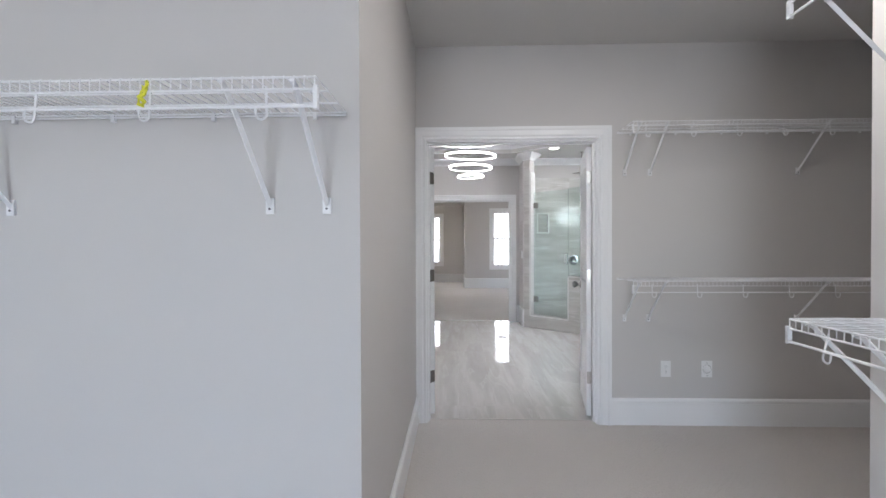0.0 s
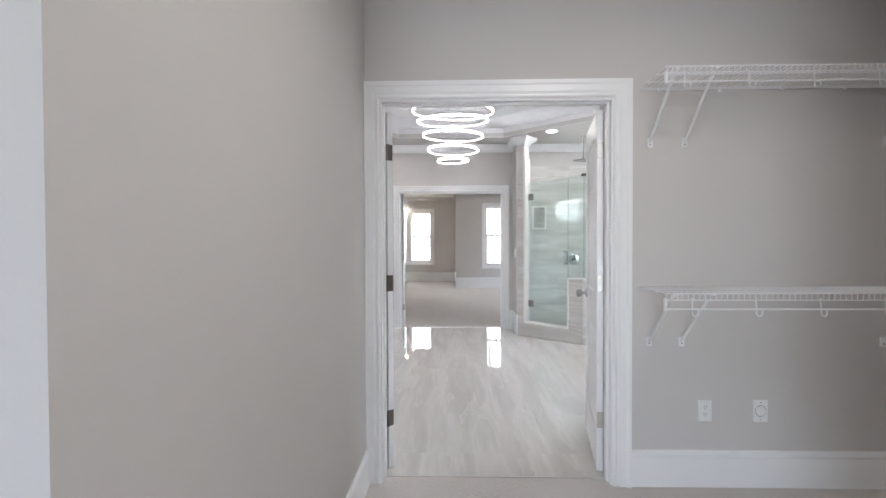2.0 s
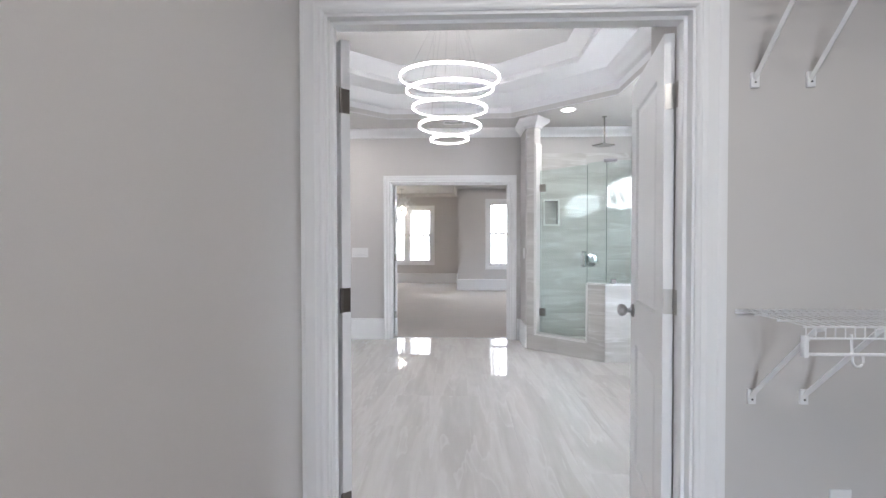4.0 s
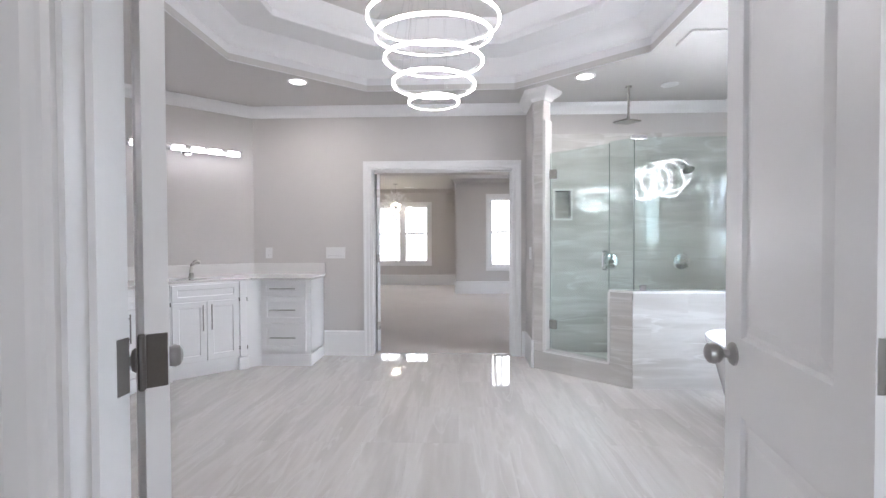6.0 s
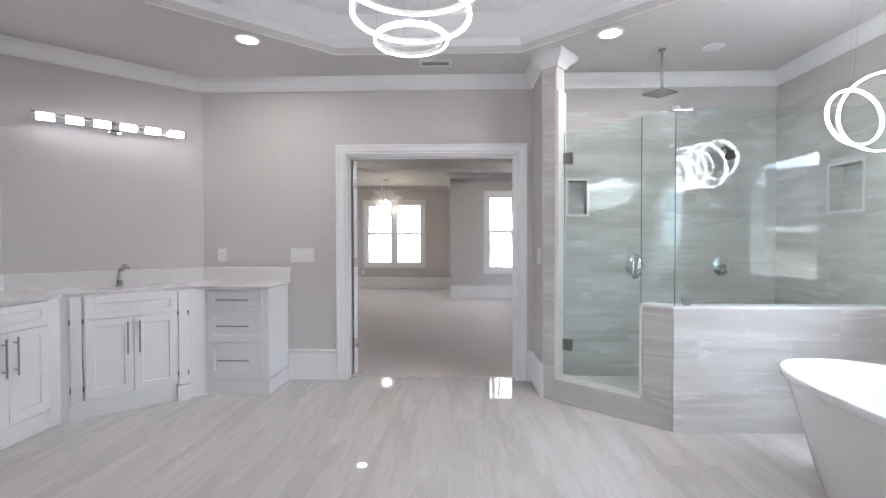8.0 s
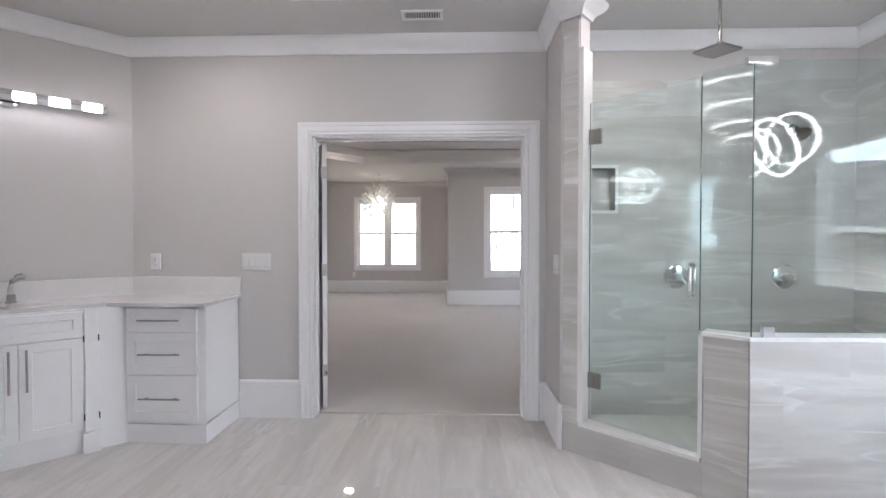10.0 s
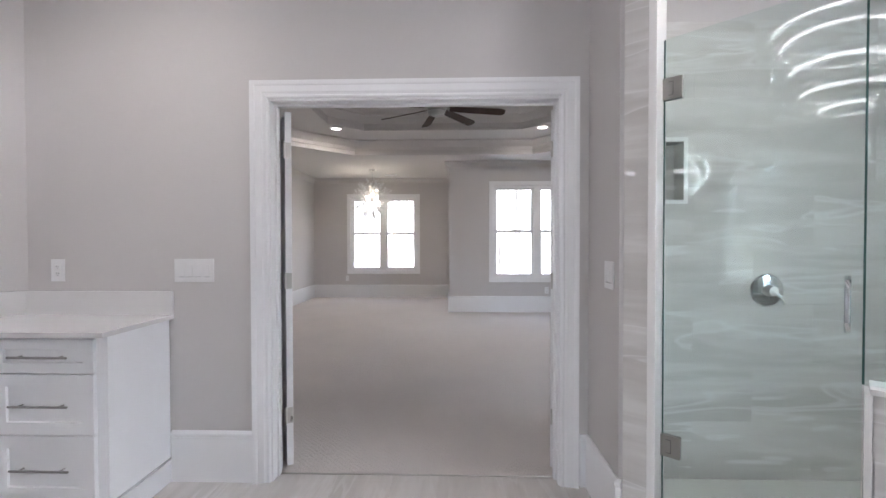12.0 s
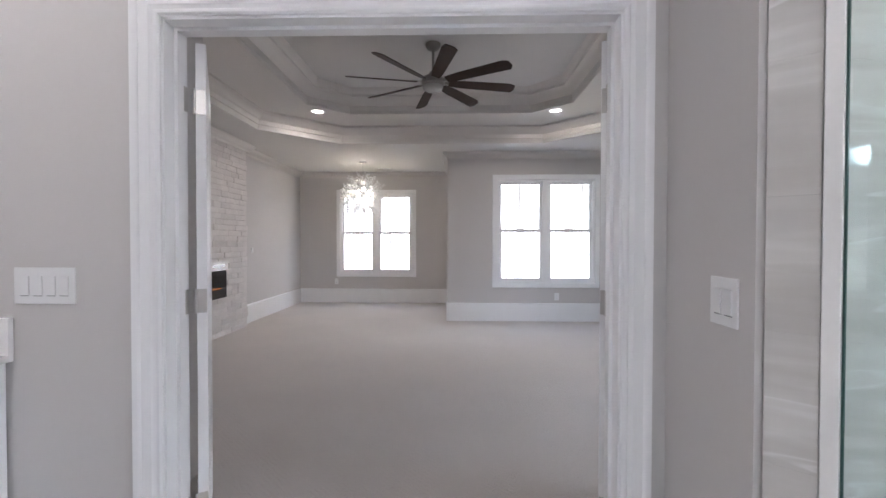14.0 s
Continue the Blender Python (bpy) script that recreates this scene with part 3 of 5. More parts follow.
# closet pair opens into the bathroom, bedroom pair opens into the bedroom
# door_1 takes the darkened copy of the same hinge nickel
door_leaf("door_1", 0.60, 2.035, pose(0.026, 3.600, 0, 0, 0, 128), 1, "white two-panel door standing wide open into the bathroom", hinge=HINGESHADE)
door_leaf("door_2", 0.60, 2.035, pose(1.207, 3.572, 0, 0, 0, 79), -1, "white two-panel door standing open at a right angle")
door_leaf("door_3", 0.755, 2.028, pose(-0.381, 7.915, 0, 0, 0, 118), 1, "white two-panel door folded back into the bedroom", False)
door_leaf("door_4", 0.755, 2.028, pose(1.118, 7.905, 0, 0, 0, 59), -1, "white two-panel door folded back into the bedroom")
for x0, x1 in ((-0.0145, -0.0115), (1.2035, 1.2065)):
    for z in (0.30, 1.07, 1.81):
        # left plates darkened by colour, matching door_1's dim hinges
        structure("trim_hinge_plate", soften(boxes((x0, x1, SOUTH - 0.036, SOUTH - 0.002, z - 0.045, z + 0.045)), 0.0006, 1), HINGESHADE if x0 < 0 else NICKEL, "nickel hinge plate screwed to the door jamb", "hinge")
for x0, x1 in ((-0.4315, -0.4285), (1.0905, 1.0935)):
    for z in (0.30, 1.07, 1.81):
        structure("trim_hinge_plate", soften(boxes((x0, x1, BED_S - 0.036, BED_S - 0.002, z - 0.045, z + 0.045)), 0.0006, 1), NICKEL, "nickel hinge plate screwed to the door jamb", "hinge")


# ---- windows ----
WCASE = [(0, 0), (0, 0.018), (0.008, 0.022), (0.07, 0.022), (0.078, 0.018), (0.078, 0)]


def twin_window(name, x0, x1, z0, z1, y, label):
    root = thing(name, label, "window", kind="structure")
    bm = sweep(bmesh.new(), WCASE, [(x0, z0), (x0, z1), (x1, z1), (x1, z0)], True, place=lambda u, v, h: (u, y - h, v))
    part("window_casing", bm, WHITE, root)
    xm, d = (x0 + x1) / 2, y + 0.10
    part("window_frame", boxes((x0 + 0.001, x0 + 0.03, y, d, z0 + 0.001, z1 - 0.001), (x1 - 0.03, x1 - 0.001, y, d, z0 + 0.001, z1 - 0.001), (x0 + 0.03, x1 - 0.03, y, d, z0 + 0.001, z0 + 0.03),
                               (x0 + 0.03, x1 - 0.03, y, d, z1 - 0.03, z1 - 0.001), (xm - 0.05, xm + 0.05, y + 0.01, d, z0 + 0.03, z1 - 0.03)), WHITE, root)
    zm = (z0 + z1) / 2 + 0.01
    for a, b in ((x0 + 0.03, xm - 0.05), (xm + 0.05, x1 - 0.03)):
        for lo, hi, dep in ((z0 + 0.03, zm + 0.026, 0.03), (zm - 0.026, z1 - 0.03, 0.062)):
            s = 0.042
            part("sash", boxes((a, a + s, y + dep, y + dep + 0.028, lo, hi), (b - s, b, y + dep, y + dep + 0.028, lo, hi), (a + s, b - s, y + dep, y + dep + 0.028, lo, lo + s), (a + s, b - s, y + dep, y + dep + 0.028, hi - s, hi)), WHITE, root)
            p = part("pane", boxes((a + s, b - s, y + dep + 0.012, y + dep + 0.016, lo + s, hi - s)), PANEGLASS, root)
            p.visible_shadow = False
        part("sash_lock", soften(boxes(((a + b) / 2 - 0.03, (a + b) / 2 + 0.03, y + 0.022, y + 0.05, zm + 0.026, zm + 0.036)), 0.002), WHITE, root)
    return root


twin_window("window_1", *W1, ALCOVE_N, "white double-hung twin window in the sitting alcove")
twin_window("window_2", *W2, BED_N, "white double-hung twin window in the bedroom wall")
tub_window = thing("window_3", "white picture window above the bathtub", "window", kind="structure")
part("window_casing", sweep(bmesh.new(), WCASE, [(5.24, 0.91), (5.24, 2.03), (6.12, 2.03), (6.12, 0.91)], True, place=lambda u, v, h: (u, -h, v)), WHITE, tub_window)
part("window_frame", boxes((5.241, 5.28, 0, 0.12, 0.911, 2.029), (6.08, 6.119, 0, 0.12, 0.911, 2.029), (5.28, 6.08, 0, 0.12, 0.911, 0.95), (5.28, 6.08, 0, 0.12, 1.99, 2.029)), WHITE, tub_window)
tub_pane = part("pane", boxes((5.28, 6.08, 0.07, 0.076, 0.95, 1.99)), PANEGLASS, tub_window)
tub_pane.visible_shadow = False
tub_window.matrix_basis = Matrix(((0, 1, 0, EAST), (1, 0, 0, 0), (0, 0, 1, 0), (0, 0, 0, 1)))
# unseen window, assumed from the cool light and the partition's shadow edge
unseen_closet_window = thing("window_4", "unseen white framed closet window, assumed from the daylight", "window", kind="structure")
part("window_casing", sweep(bmesh.new(), WCASE, [(-1.35, 0.55), (-1.35, 2.35), (0.45, 2.35), (0.45, 0.55)], True, place=lambda u, v, h: (u, -3.4 + h, v)), WHITE, unseen_closet_window)


# ---- closet: wire shelves, outlets ----
WIRE_MESH = mesh_of("wire", tube(bmesh.new(), [(0, 0.004, 0.003), (0, 0.298, 0.003), (0, 0.300, 0), (0, 0.300, -0.030)], 0.0018, 5), WIRE)


def wire_shelf(name, length, m, brackets, hooks, label, drop=0.285):
    """A ventilated shelf with hanging bar: x along the wall, y out from the wall, z at the deck."""
    root = thing(name, label, "wire shelf", m, "closet shelves")
    depth = 0.300
    n = int(length / 0.0254)
    for i in range(n + 1):
        w = new("wire", WIRE_MESH)
        w.parent, w.matrix_basis = root, Matrix.Translation((0.004 + i * (length - 0.008) / n, 0, 0))
    for y, z, rr in ((0.006, 0, 0.003), (0.10, -0.001, 0.003), (0.20, -0.001, 0.003), (depth - 0.003, 0.0, 0.003), (depth, -0.030, 0.003)):
        part("support_rod", tube(bmesh.new(), [(0, y, z), (length, y, z)], rr, 6), WIRE, root)
    part("hanging_bar", tube(bmesh.new(), [(0, depth + 0.002, -0.072), (length, depth + 0.002, -0.072)], 0.0045, 8), WIRE, root)
    part("wall_rod", tube(bmesh.new(), [(-0.0, 0.007, -0.008), (length + 0.0, 0.007, -0.008)], 0.0035, 6), WIRE, root)
    part("end_cap", soften(boxes((-0.006, 0.006, depth - 0.007, depth + 0.009, -0.080, -0.022)), 0.003), WIRE, root)
    for x in brackets:
        b = bmesh.new()
        tube(b, [(x, 0.006, -drop), (x, depth - 0.03, -0.012), (x, depth - 0.006, -0.004)], 0.0085, 4)
        part("bracket", b, WIRE, root, "slanting white support brace")
        f = boxes((x - 0.013, x + 0.013, 0.0, 0.010, -drop - 0.028, -drop + 0.022))
        part("bracket_foot", soften(f, 0.002), WIRE, root)
        sc = bmesh.new()
        lathe(sc, [(0, 0.010), (0.0035, 0.010), (0.0035, 0.012), (0, 0.013)], pose(x, 0, -drop - 0.012, -90), 8)
        part("screw", sc, SLOT, root)
    for x in hooks:
        pts = [(x - 0.004, depth - 0.008, -0.02)]
        for k in range(9):
            a = math.pi * (1.05 + 0.95 * k / 8)
            pts.append((x + 0.014 * math.cos(a) + 0.004, depth + 0.004, -0.088 + 0.016 * math.sin(a)))
        pts.append((x + 0.018, depth + 0.002, -0.072))
        part("bar_hook", tube(bmesh.new(), pts, 0.0032, 6), WIRE, root)
    for i in range(int(length / 0.32)):
        x = 0.09 + i * 0.32
        part("wall_clip", soften(boxes((x, x + 0.012, 0, 0.012, -0.022, 0.002)), 0.002), WIRE, root)
    return root


OUT_S = Matrix(((-1, 0, 0, 0), (0, -1, 0, 0), (0, 0, 1, 0), (0, 0, 0, 1)))   # wall faces south: x runs west
wire_shelf("wire_shelf", 2.6, Matrix.Translation((-0.14, CORNER_Y, 1.715)) @ OUT_S, (0.062, 0.24, 1.072, 1.88), (0.13, 0.42, 0.71, 1.0, 1.28, 1.56),
           "white wire closet shelf with hanging bar and yellow tag")
MIRROR = Matrix(((1, 0, 0, 0), (0, -1, 0, 0), (0, 0, 1, 0), (0, 0, 0, 1)))
hk = [0.092 + 0.292 * i for i in range(7)]
wire_shelf("wire_shelf", 2.05, Matrix.Translation((1.35, CLOSET_N, 2.107)) @ MIRROR, (0.055, 0.235, 1.27), hk, "white wire closet shelf above the lower hanging shelf")
wire_shelf("wire_shelf", 2.05, Matrix.Translation((1.35, CLOSET_N, 1.060)) @ MIRROR, (0.055, 0.225, 1.265), [x + 0.04 for x in hk], "white wire closet shelf at waist height")
EASTWALL = Matrix(((0, -1, 0, 0), (-1, 0, 0, 0), (0, 0, 1, 0), (0, 0, 0, 1)))
for z, text in ((2.114, "white wire closet shelf high on the partition"), (1.058, "white wire closet shelf low on the partition")):
    wire_shelf("wire_shelf", 2.2, Matrix.Translation((1.585, 1.69, z)) @ EASTWALL, (0.06, 0.23, 1.2), (0.15, 0.45, 0.75), text)
tag = thing("price_tag", "yellow plastic tag hung on the wire shelf", "tag", pose(-0.562, CORNER_Y - 0.306, 1.66))
bm = tube(bmesh.new(), [(0.004, 0.004, 0.048), (0.010, -0.004, 0.040), (0.008, -0.006, 0.026), (-0.004, -0.004, 0.020), (-0.001, -0.003, 0.034), (0.006, -0.002, 0.030), (0.001, -0.003, 0.014)], 0.0045, 6)
tube(bm, [(0.001, -0.003, 0.016), (-0.010, -0.005, 0.006), (-0.012, -0.004, -0.010), (-0.002, -0.003, -0.013), (0.003, -0.004, -0.004), (-0.005, -0.005, 0.004)], 0.0055, 6)
part("tag_body", bm, YELLOW, tag, "", True)


def plate(name, x, y, z, w, h, label, category, rot=0, kind="outlet", count=1):
    """A wall plate facing local -y."""
    root = thing(name, label, category, pose(x, y, z, 0, 0, rot))
    part("cover_plate", soften(boxes((-w / 2, w / 2, -0.006, 0, -h / 2, h / 2)), 0.003), PLASTIC, root)
    if kind == "outlet":
        for s in (0.019, -0.019):
            part("socket", soften(boxes((-0.016, 0.016, -0.008, -0.004, s - 0.013, s + 0.013)), 0.003), PLASTIC, root)
            for dx, hh in ((-0.006, 0.005), (0.006, 0.004)):
                part("slot", boxes((dx - 0.001, dx + 0.001, -0.0085, -0.0078, s - hh + 0.003, s + hh + 0.003)), SLOT, root)
            part("slot", boxes((-0.002, 0.002, -0.0085, -0.0078, s - 0.010, s - 0.006)), SLOT, root)
    elif kind == "vacuum":
        bm = lathe(bmesh.new(), [(0.027, 0.006), (0.027, 0.009), (0.024, 0.011), (0, 0.011)], pose(0, 0, 0, 90), 28)
        part("inlet_lid", bm, PLASTIC, root, "", True)
        part("lid_groove", lathe(bmesh.new(), [(0.0272, 0.0058), (0.0296, 0.0066), (0.0296, 0.0058)], pose(0, 0, 0, 90), 28), SLOT, root)
        for s in (0.045, -0.045):
            part("screw", lathe(bmesh.new(), [(0, 0.0072), (0.003, 0.0070), (0.003, 0.0055)], pose(0, 0, s, 90), 8), SLOT, root)
    else:
        for i in range(count):
            cx = (i - (count - 1) / 2) * 0.046
            part("rocker", soften(boxes((cx - 0.0165, cx + 0.0165, -0.0095, -0.004, -0.033, 0.033)), 0.0025), PLASTIC, root)
            # thin dark bar: the shadow line under the rocker put into colour
            part("rocker_shadow", boxes((cx - 0.0155, cx + 0.0155, -0.0072, -0.0061, -0.0352, -0.0336)), SLOT, root)
    return root


plate("outlet", 1.70, CLOSET_N, 0.405, 0.07, 0.115, "white duplex outlet low on the closet wall", "outlet")
plate("vacuum_inlet", 1.99, CLOSET_N, 0.405, 0.075, 0.118, "white central vacuum inlet with round lid", "inlet", 0, "vacuum")
plate("outlet", -1.60, NORTH, 1.14, 0.075, 0.12, "white duplex outlet above the vanity backsplash", "outlet")
plate("light_switch", -0.85, NORTH, 1.14, 0.215, 0.125, "white four-gang rocker switch beside the bedroom door", "switch", 0, "switch", 4)
plate("light_switch", 1.25, 7.43, 1.14, 0.115, 0.125, "white two-gang rocker switch on the wall post", "switch", -90, "switch", 2)
plate("outlet", 2.2, BED_N, 0.405, 0.075, 0.12, "white duplex outlet under the bedroom window", "outlet")
plate("outlet", -1.95, ALCOVE_N, 0.45, 0.075, 0.12, "white duplex outlet in the sitting alcove", "outlet")
plate("thermostat", BED_W, 13.35, 1.15, 0.06, 0.09, "small white wall control beside the fireplace", "control", 90, "switch", 1)


# ---- ceiling fixtures ----
def downlight(x, y, z, lens, label, r=0.075):
    root = thing("downlight", label, "ceiling light", pose(x, y, z), "recessed downlights")
    part("trim_ring", lathe(bmesh.new(), [(r, -0.002), (r + 0.018, 0.0), (r + 0.018, -0.004), (r, -0.008), (r - 0.004, -0.004)], steps=32), WHITE, root, "", True)
    part("lens", lathe(bmesh.new(), [(0, -0.006), (r * 0.7, -0.0055), (r, -0.003)], steps=32), lens, root)
    return root


closet_light = thing("ceiling_light", "round flush ceiling light in the closet", "ceiling light", pose(1.15, 1.85, CEILING))
part("base", lathe(bmesh.new(), [(0, 0), (0.17, 0), (0.17, -0.02), (0, -0.02)], steps=36), WHITE, closet_light)
part("diffuser", lathe(bmesh.new(), [(0.16, -0.02), (0.15, -0.032), (0, -0.036)], steps=36), SPOTWARM, closet_light, "", True)
downlight(-0.965, 6.94, CEILING, SPOTLIGHT, "lit white recessed downlight in the bathroom ceiling")
downlight(1.655, 6.93, CEILING, SPOTLIGHT, "lit white recessed downlight in the bathroom ceiling")
downlight(2.52, 7.18, CEILING, PLASTIC, "unlit white recessed downlight above the shower", 0.06)
downlight(-1.22, 11.98, 2.97, SPOTWARM, "warm lit recessed downlight in the bedroom tray")
downlight(1.83, 12.0, 2.97, SPOTWARM, "warm lit recessed downlight in the bedroom tray")


def vent(name, x0, x1, y0, y1, z, label, slats):
    root = thing(name, label, "vent", pose((x0 + x1) / 2, (y0 + y1) / 2, z))
    w, d = (x1 - x0) / 2, (y1 - y0) / 2
    e = 0.02
    part("frame", boxes((-w, w, -d, -d + e, -0.008, 0), (-w, w, d - e, d, -0.008, 0), (-w, -w + e, -d + e, d - e, -0.008, 0), (w - e, w, -d + e, d - e, -0.008, 0)), WHITE, root)
    # dark sheet behind the slats, the duct's shade put into its colour
    part("duct_shade", boxes((-w + e, w - e, -d + e, d - e, -0.002, -0.0005)), GAPSHADE, root)
    for i in range(slats):
        x = -w + e + (i + 0.5) * (2 * w - 2 * e) / slats
        part("slat", boxes((x - 0.003, x + 0.003, -d + e, d - e, -0.007, -0.002)), WHITE, root)
    return root


vent("ceiling_vent", 0.255, 0.52, 7.36, 7.48, CEILING, "white slotted air register in the bathroom ceiling", 14)
fan_grille = thing("exhaust_fan", "white square exhaust fan cover on the ceiling", "exhaust fan", pose(2.28, 6.18, CEILING))
part("grille", soften(boxes((-0.125, 0.125, -0.125, 0.125, -0.018, -0.004)), 0.006), CEIL, fan_grille)
part("collar", boxes((-0.11, 0.11, -0.11, 0.11, -0.004, 0.0)), CEIL, fan_grille)
vent("ceiling_vent", -0.98, -0.72, 15.0, 15.1, CEILING, "small air register in the alcove ceiling", 10)

# tiered ring chandelier under the tray
chandelier = thing("ring_chandelier", "lit five-tier ring chandelier with crystal beads", "chandelier", pose(0.366, 5.645, 3.15))
part("canopy", lathe(bmesh.new(), [(0, 0), (0.17, 0), (0.17, -0.03), (0.16, -0.036), (0, -0.036)], steps=40), CHROME, chandelier, "", True)


def led_ring(parent, r, m, light, h=0.019, w=0.008):
    part("light_ring", lathe(bmesh.new(), [(r - w, 0), (r, 0), (r, h), (r - w, h), (r - w, 0)], m, 64), light, parent, "glowing acrylic ring")
    bm = bmesh.new()
    lathe(bm, [(r - w - 0.012, 0.002), (r - w - 0.001, 0.002), (r - w - 0.001, h - 0.002), (r - w - 0.012, h - 0.002), (r - w - 0.015, h / 2), (r - w - 0.012, 0.002)], m, 64)
    part("crystal_band", bm, CRYSTAL, parent, "band of clear crystal beads")


for r, z, tx, ty in ((0.415, 2.628, 4.2, 1), (0.363, 2.53, 6.0, -1), (0.31, 2.378, 3, 1.5), (0.26, 2.232, 0, 1), (0.16, 2.125, 1, -1)):
    led_ring(chandelier, r, pose(0, 0, z - 3.15, tx, ty), RINGLIGHT)
    for k in range(3):
        a = 2 * math.pi * k / 3 + r * 7
        part("cable", tube(bmesh.new(), [(0.13 * math.cos(a), 0.13 * math.sin(a), -0.03), ((r - 0.01) * math.cos(a), (r - 0.01) * math.sin(a), z - 3.15 + 0.02)], 0.0009, 4), CHROME, chandelier)

# interlocking ring pendant above the tub
pendant = thing("ring_pendant", "lit pendant of interlocking rings above the tub", "pendant light", pose(2.63, 5.60, CEILING))
part("canopy", soften(boxes((-0.065, 0.065, -0.62, 0.62, -0.045, 0)), 0.004), NICKEL, pendant, "long brushed nickel canopy")
for r, dx, y, z, rx, rz in ((0.152, -0.01, 0.485, -0.84, 82, 4), (0.19, 0, 0.33, -0.855, 98, -16), (0.150, -0.03, 0.16, -0.85, 84, 22), (0.19, 0, 0.03, -0.83, 96, -16), (0.150, 0, -0.14, -0.85, 84, 20), (0.19, 0, -0.28, -0.83, 97, -18), (0.150, 0, -0.44, -0.84, 84, 20)):
    m = pose(dx, y, z, rx, 0, rz)
    part("light_ring", lathe(bmesh.new(), [(r - 0.007, -0.007), (r, -0.007), (r, 0.007), (r - 0.007, 0.007), (r - 0.007, -0.007)], m, 56), PENDLIGHT, pendant, "slim glowing ring")
    top = m @ Vector((0, r if (m @ Vector((0, r, 0))).z > z else -r, 0))
    for d in (-0.03, 0.03):
        part("cable", tube(bmesh.new(), [(0, y + d, -0.045), (top.x, top.y + d * 0.3, top.z)], 0.0008, 4), CHROME, pendant)

# vanity light bar on the angled wall
AX = Vector((0.7365, 0.6764, 0))          # along the angled wall, towards the door
ANGLED = Matrix(((AX.x, -AX.y, 0, -1.77), (AX.y, AX.x, 0, 7.75), (0, 0, 1, 0), (0, 0, 0, 1)))   # x along the wall, y into it
bar = thing("vanity_light", "chrome vanity light bar with six lit cube shades", "wall light", ANGLED @ pose(-0.655, 0, 2.195))
part("back_plate", lathe(bmesh.new(), [(0, 0.0), (0.062, 0.0), (0.058, 0.018), (0, 0.022)], pose(0, 0, 0, 90), 28), CHROME, bar, "", True)
part("bar", soften(boxes((-0.505, 0.505, -0.075, -0.045, -0.022, 0.018)), 0.002), CHROME, bar)
part("cover", soften(boxes((-0.505, 0.505, -0.134, -0.0755, 0.0285, 0.0325)), 0.001), STEEL, bar, "slim metal cover above the shades")
part("stem", tube(bmesh.new(), [(0, -0.018, 0), (0, -0.05, 0)], 0.012, 10), CHROME, bar)
for i in range(6):
    x = -0.425 + i * 0.17
    part("shade", soften(boxes((x - 0.054, x + 0.054, -0.130, -0.0765, -0.024, 0.027)), 0.014, 3), BARLIGHT, bar, "glowing clear cube shade")
copy_thing(bar, pose(WEST, 5.5, 2.2, 0, 0, 90))


# ---- vanity ----
def shaker(x0, x1, z0, z1, y=-0.02, rail=0.055):
    """One moulded front: flat frame round a sunk panel."""
    bm = bmesh.new()
    rows = []
    for d, yy in ((0, 0.0), (0, y + 0.0015), (0.0015, y), (rail, y), (rail + 0.003, y + 0.009)):
        rows.append([bm.verts.new((x, yy, z)) for x, z in ((x0 + d, z0 + d), (x1 - d, z0 + d), (x1 - d, z1 - d), (x0 + d, z1 - d))])
    for r, q in zip(rows, rows[1:]):
        for i in range(4):
            bm.faces.new((r[i], r[(i + 1) % 4], q[(i + 1) % 4], q[i]))
    bm.faces.new(rows[0][::-1])
    bm.faces.new(rows[-1])
    return bm


def bar_pull(x0, z0, x1, z1, parent, y=-0.02):
    bm = tube(bmesh.new(), [(x0, y - 0.028, z0), (x1, y - 0.028, z1)], 0.0055, 8)
    for k in (0.15, 0.85):
        x, z = x0 + (x1 - x0) * k, z0 + (z1 - z0) * k
        tube(bm, [(x, y, z), (x, y - 0.028, z)], 0.0045, 8)
    return part("handle", bm, HANDLE, parent, "slim brushed steel bar handle", True)


TOP = 0.878


def cabinet(label, m, w, depth, doors=0, drawers=(), margin=0.012):
    root = thing("vanity_cabinet", label, "cabinet", m, "vanity cabinets")
    part("carcass", boxes((0, w, 0.001, depth, 0.13, TOP)), CABINET, root)
    part("toe_board", boxes((0, w, 0.012, 0.03, 0, 0.128)), CABINET, root)
    z = TOP - 0.012
    for h in drawers:
        d = part("drawer_front", shaker(0.012, w - margin, z - h, z, rail=0.045 if h < 0.17 else 0.055), CABINET, root)
        if not doors:
            bar_pull(w / 2 - 0.145, z - h / 2, w / 2 + 0.118, z - h / 2, d)
        z -= h + 0.006
    if doors:
        step = (w - 0.024 - 0.004) / doors
        for i in range(doors):
            a = 0.012 + i * (step + 0.004)
            d = part("door", shaker(a, a + step, 0.145, z), CABINET, root)
            hx = a + step - 0.035 if i == 0 else a + 0.035
            bar_pull(hx, z - 0.27, hx, z - 0.03, d)
    return root


drawers_unit = cabinet("white shaker vanity drawer unit with three drawers", pose(-1.50, 7.315, 0), 0.50, 0.425, 0, (0.150, 0.268, 0.284), 0.036)
part("end_panel", boxes((0.5005, 0.514, 0.001, 0.425, 0.13, TOP)), CABINET, drawers_unit)
part("base_trim", boxes((0.0, 0.516, -0.004, 0.011, 0.0, 0.118), (0.501, 0.516, 0.011, 0.425, 0.0, 0.118)), CABINET, drawers_unit)
Q, P = Vector((-2.19, 6.70, 0)), Vector((-1.62, 7.21, 0))
ang = math.degrees(math.atan2((P - Q).y, (P - Q).x))
sink_m = Matrix.Translation(Q) @ pose(0, 0, 0, 0, 0, ang)
L = (P - Q).length
sink_unit = cabinet("white shaker sink base cabinet with two doors", sink_m @ Matrix.Translation((0.125, 0, 0)), L - 0.17, 0.45, 2, (0.155,))
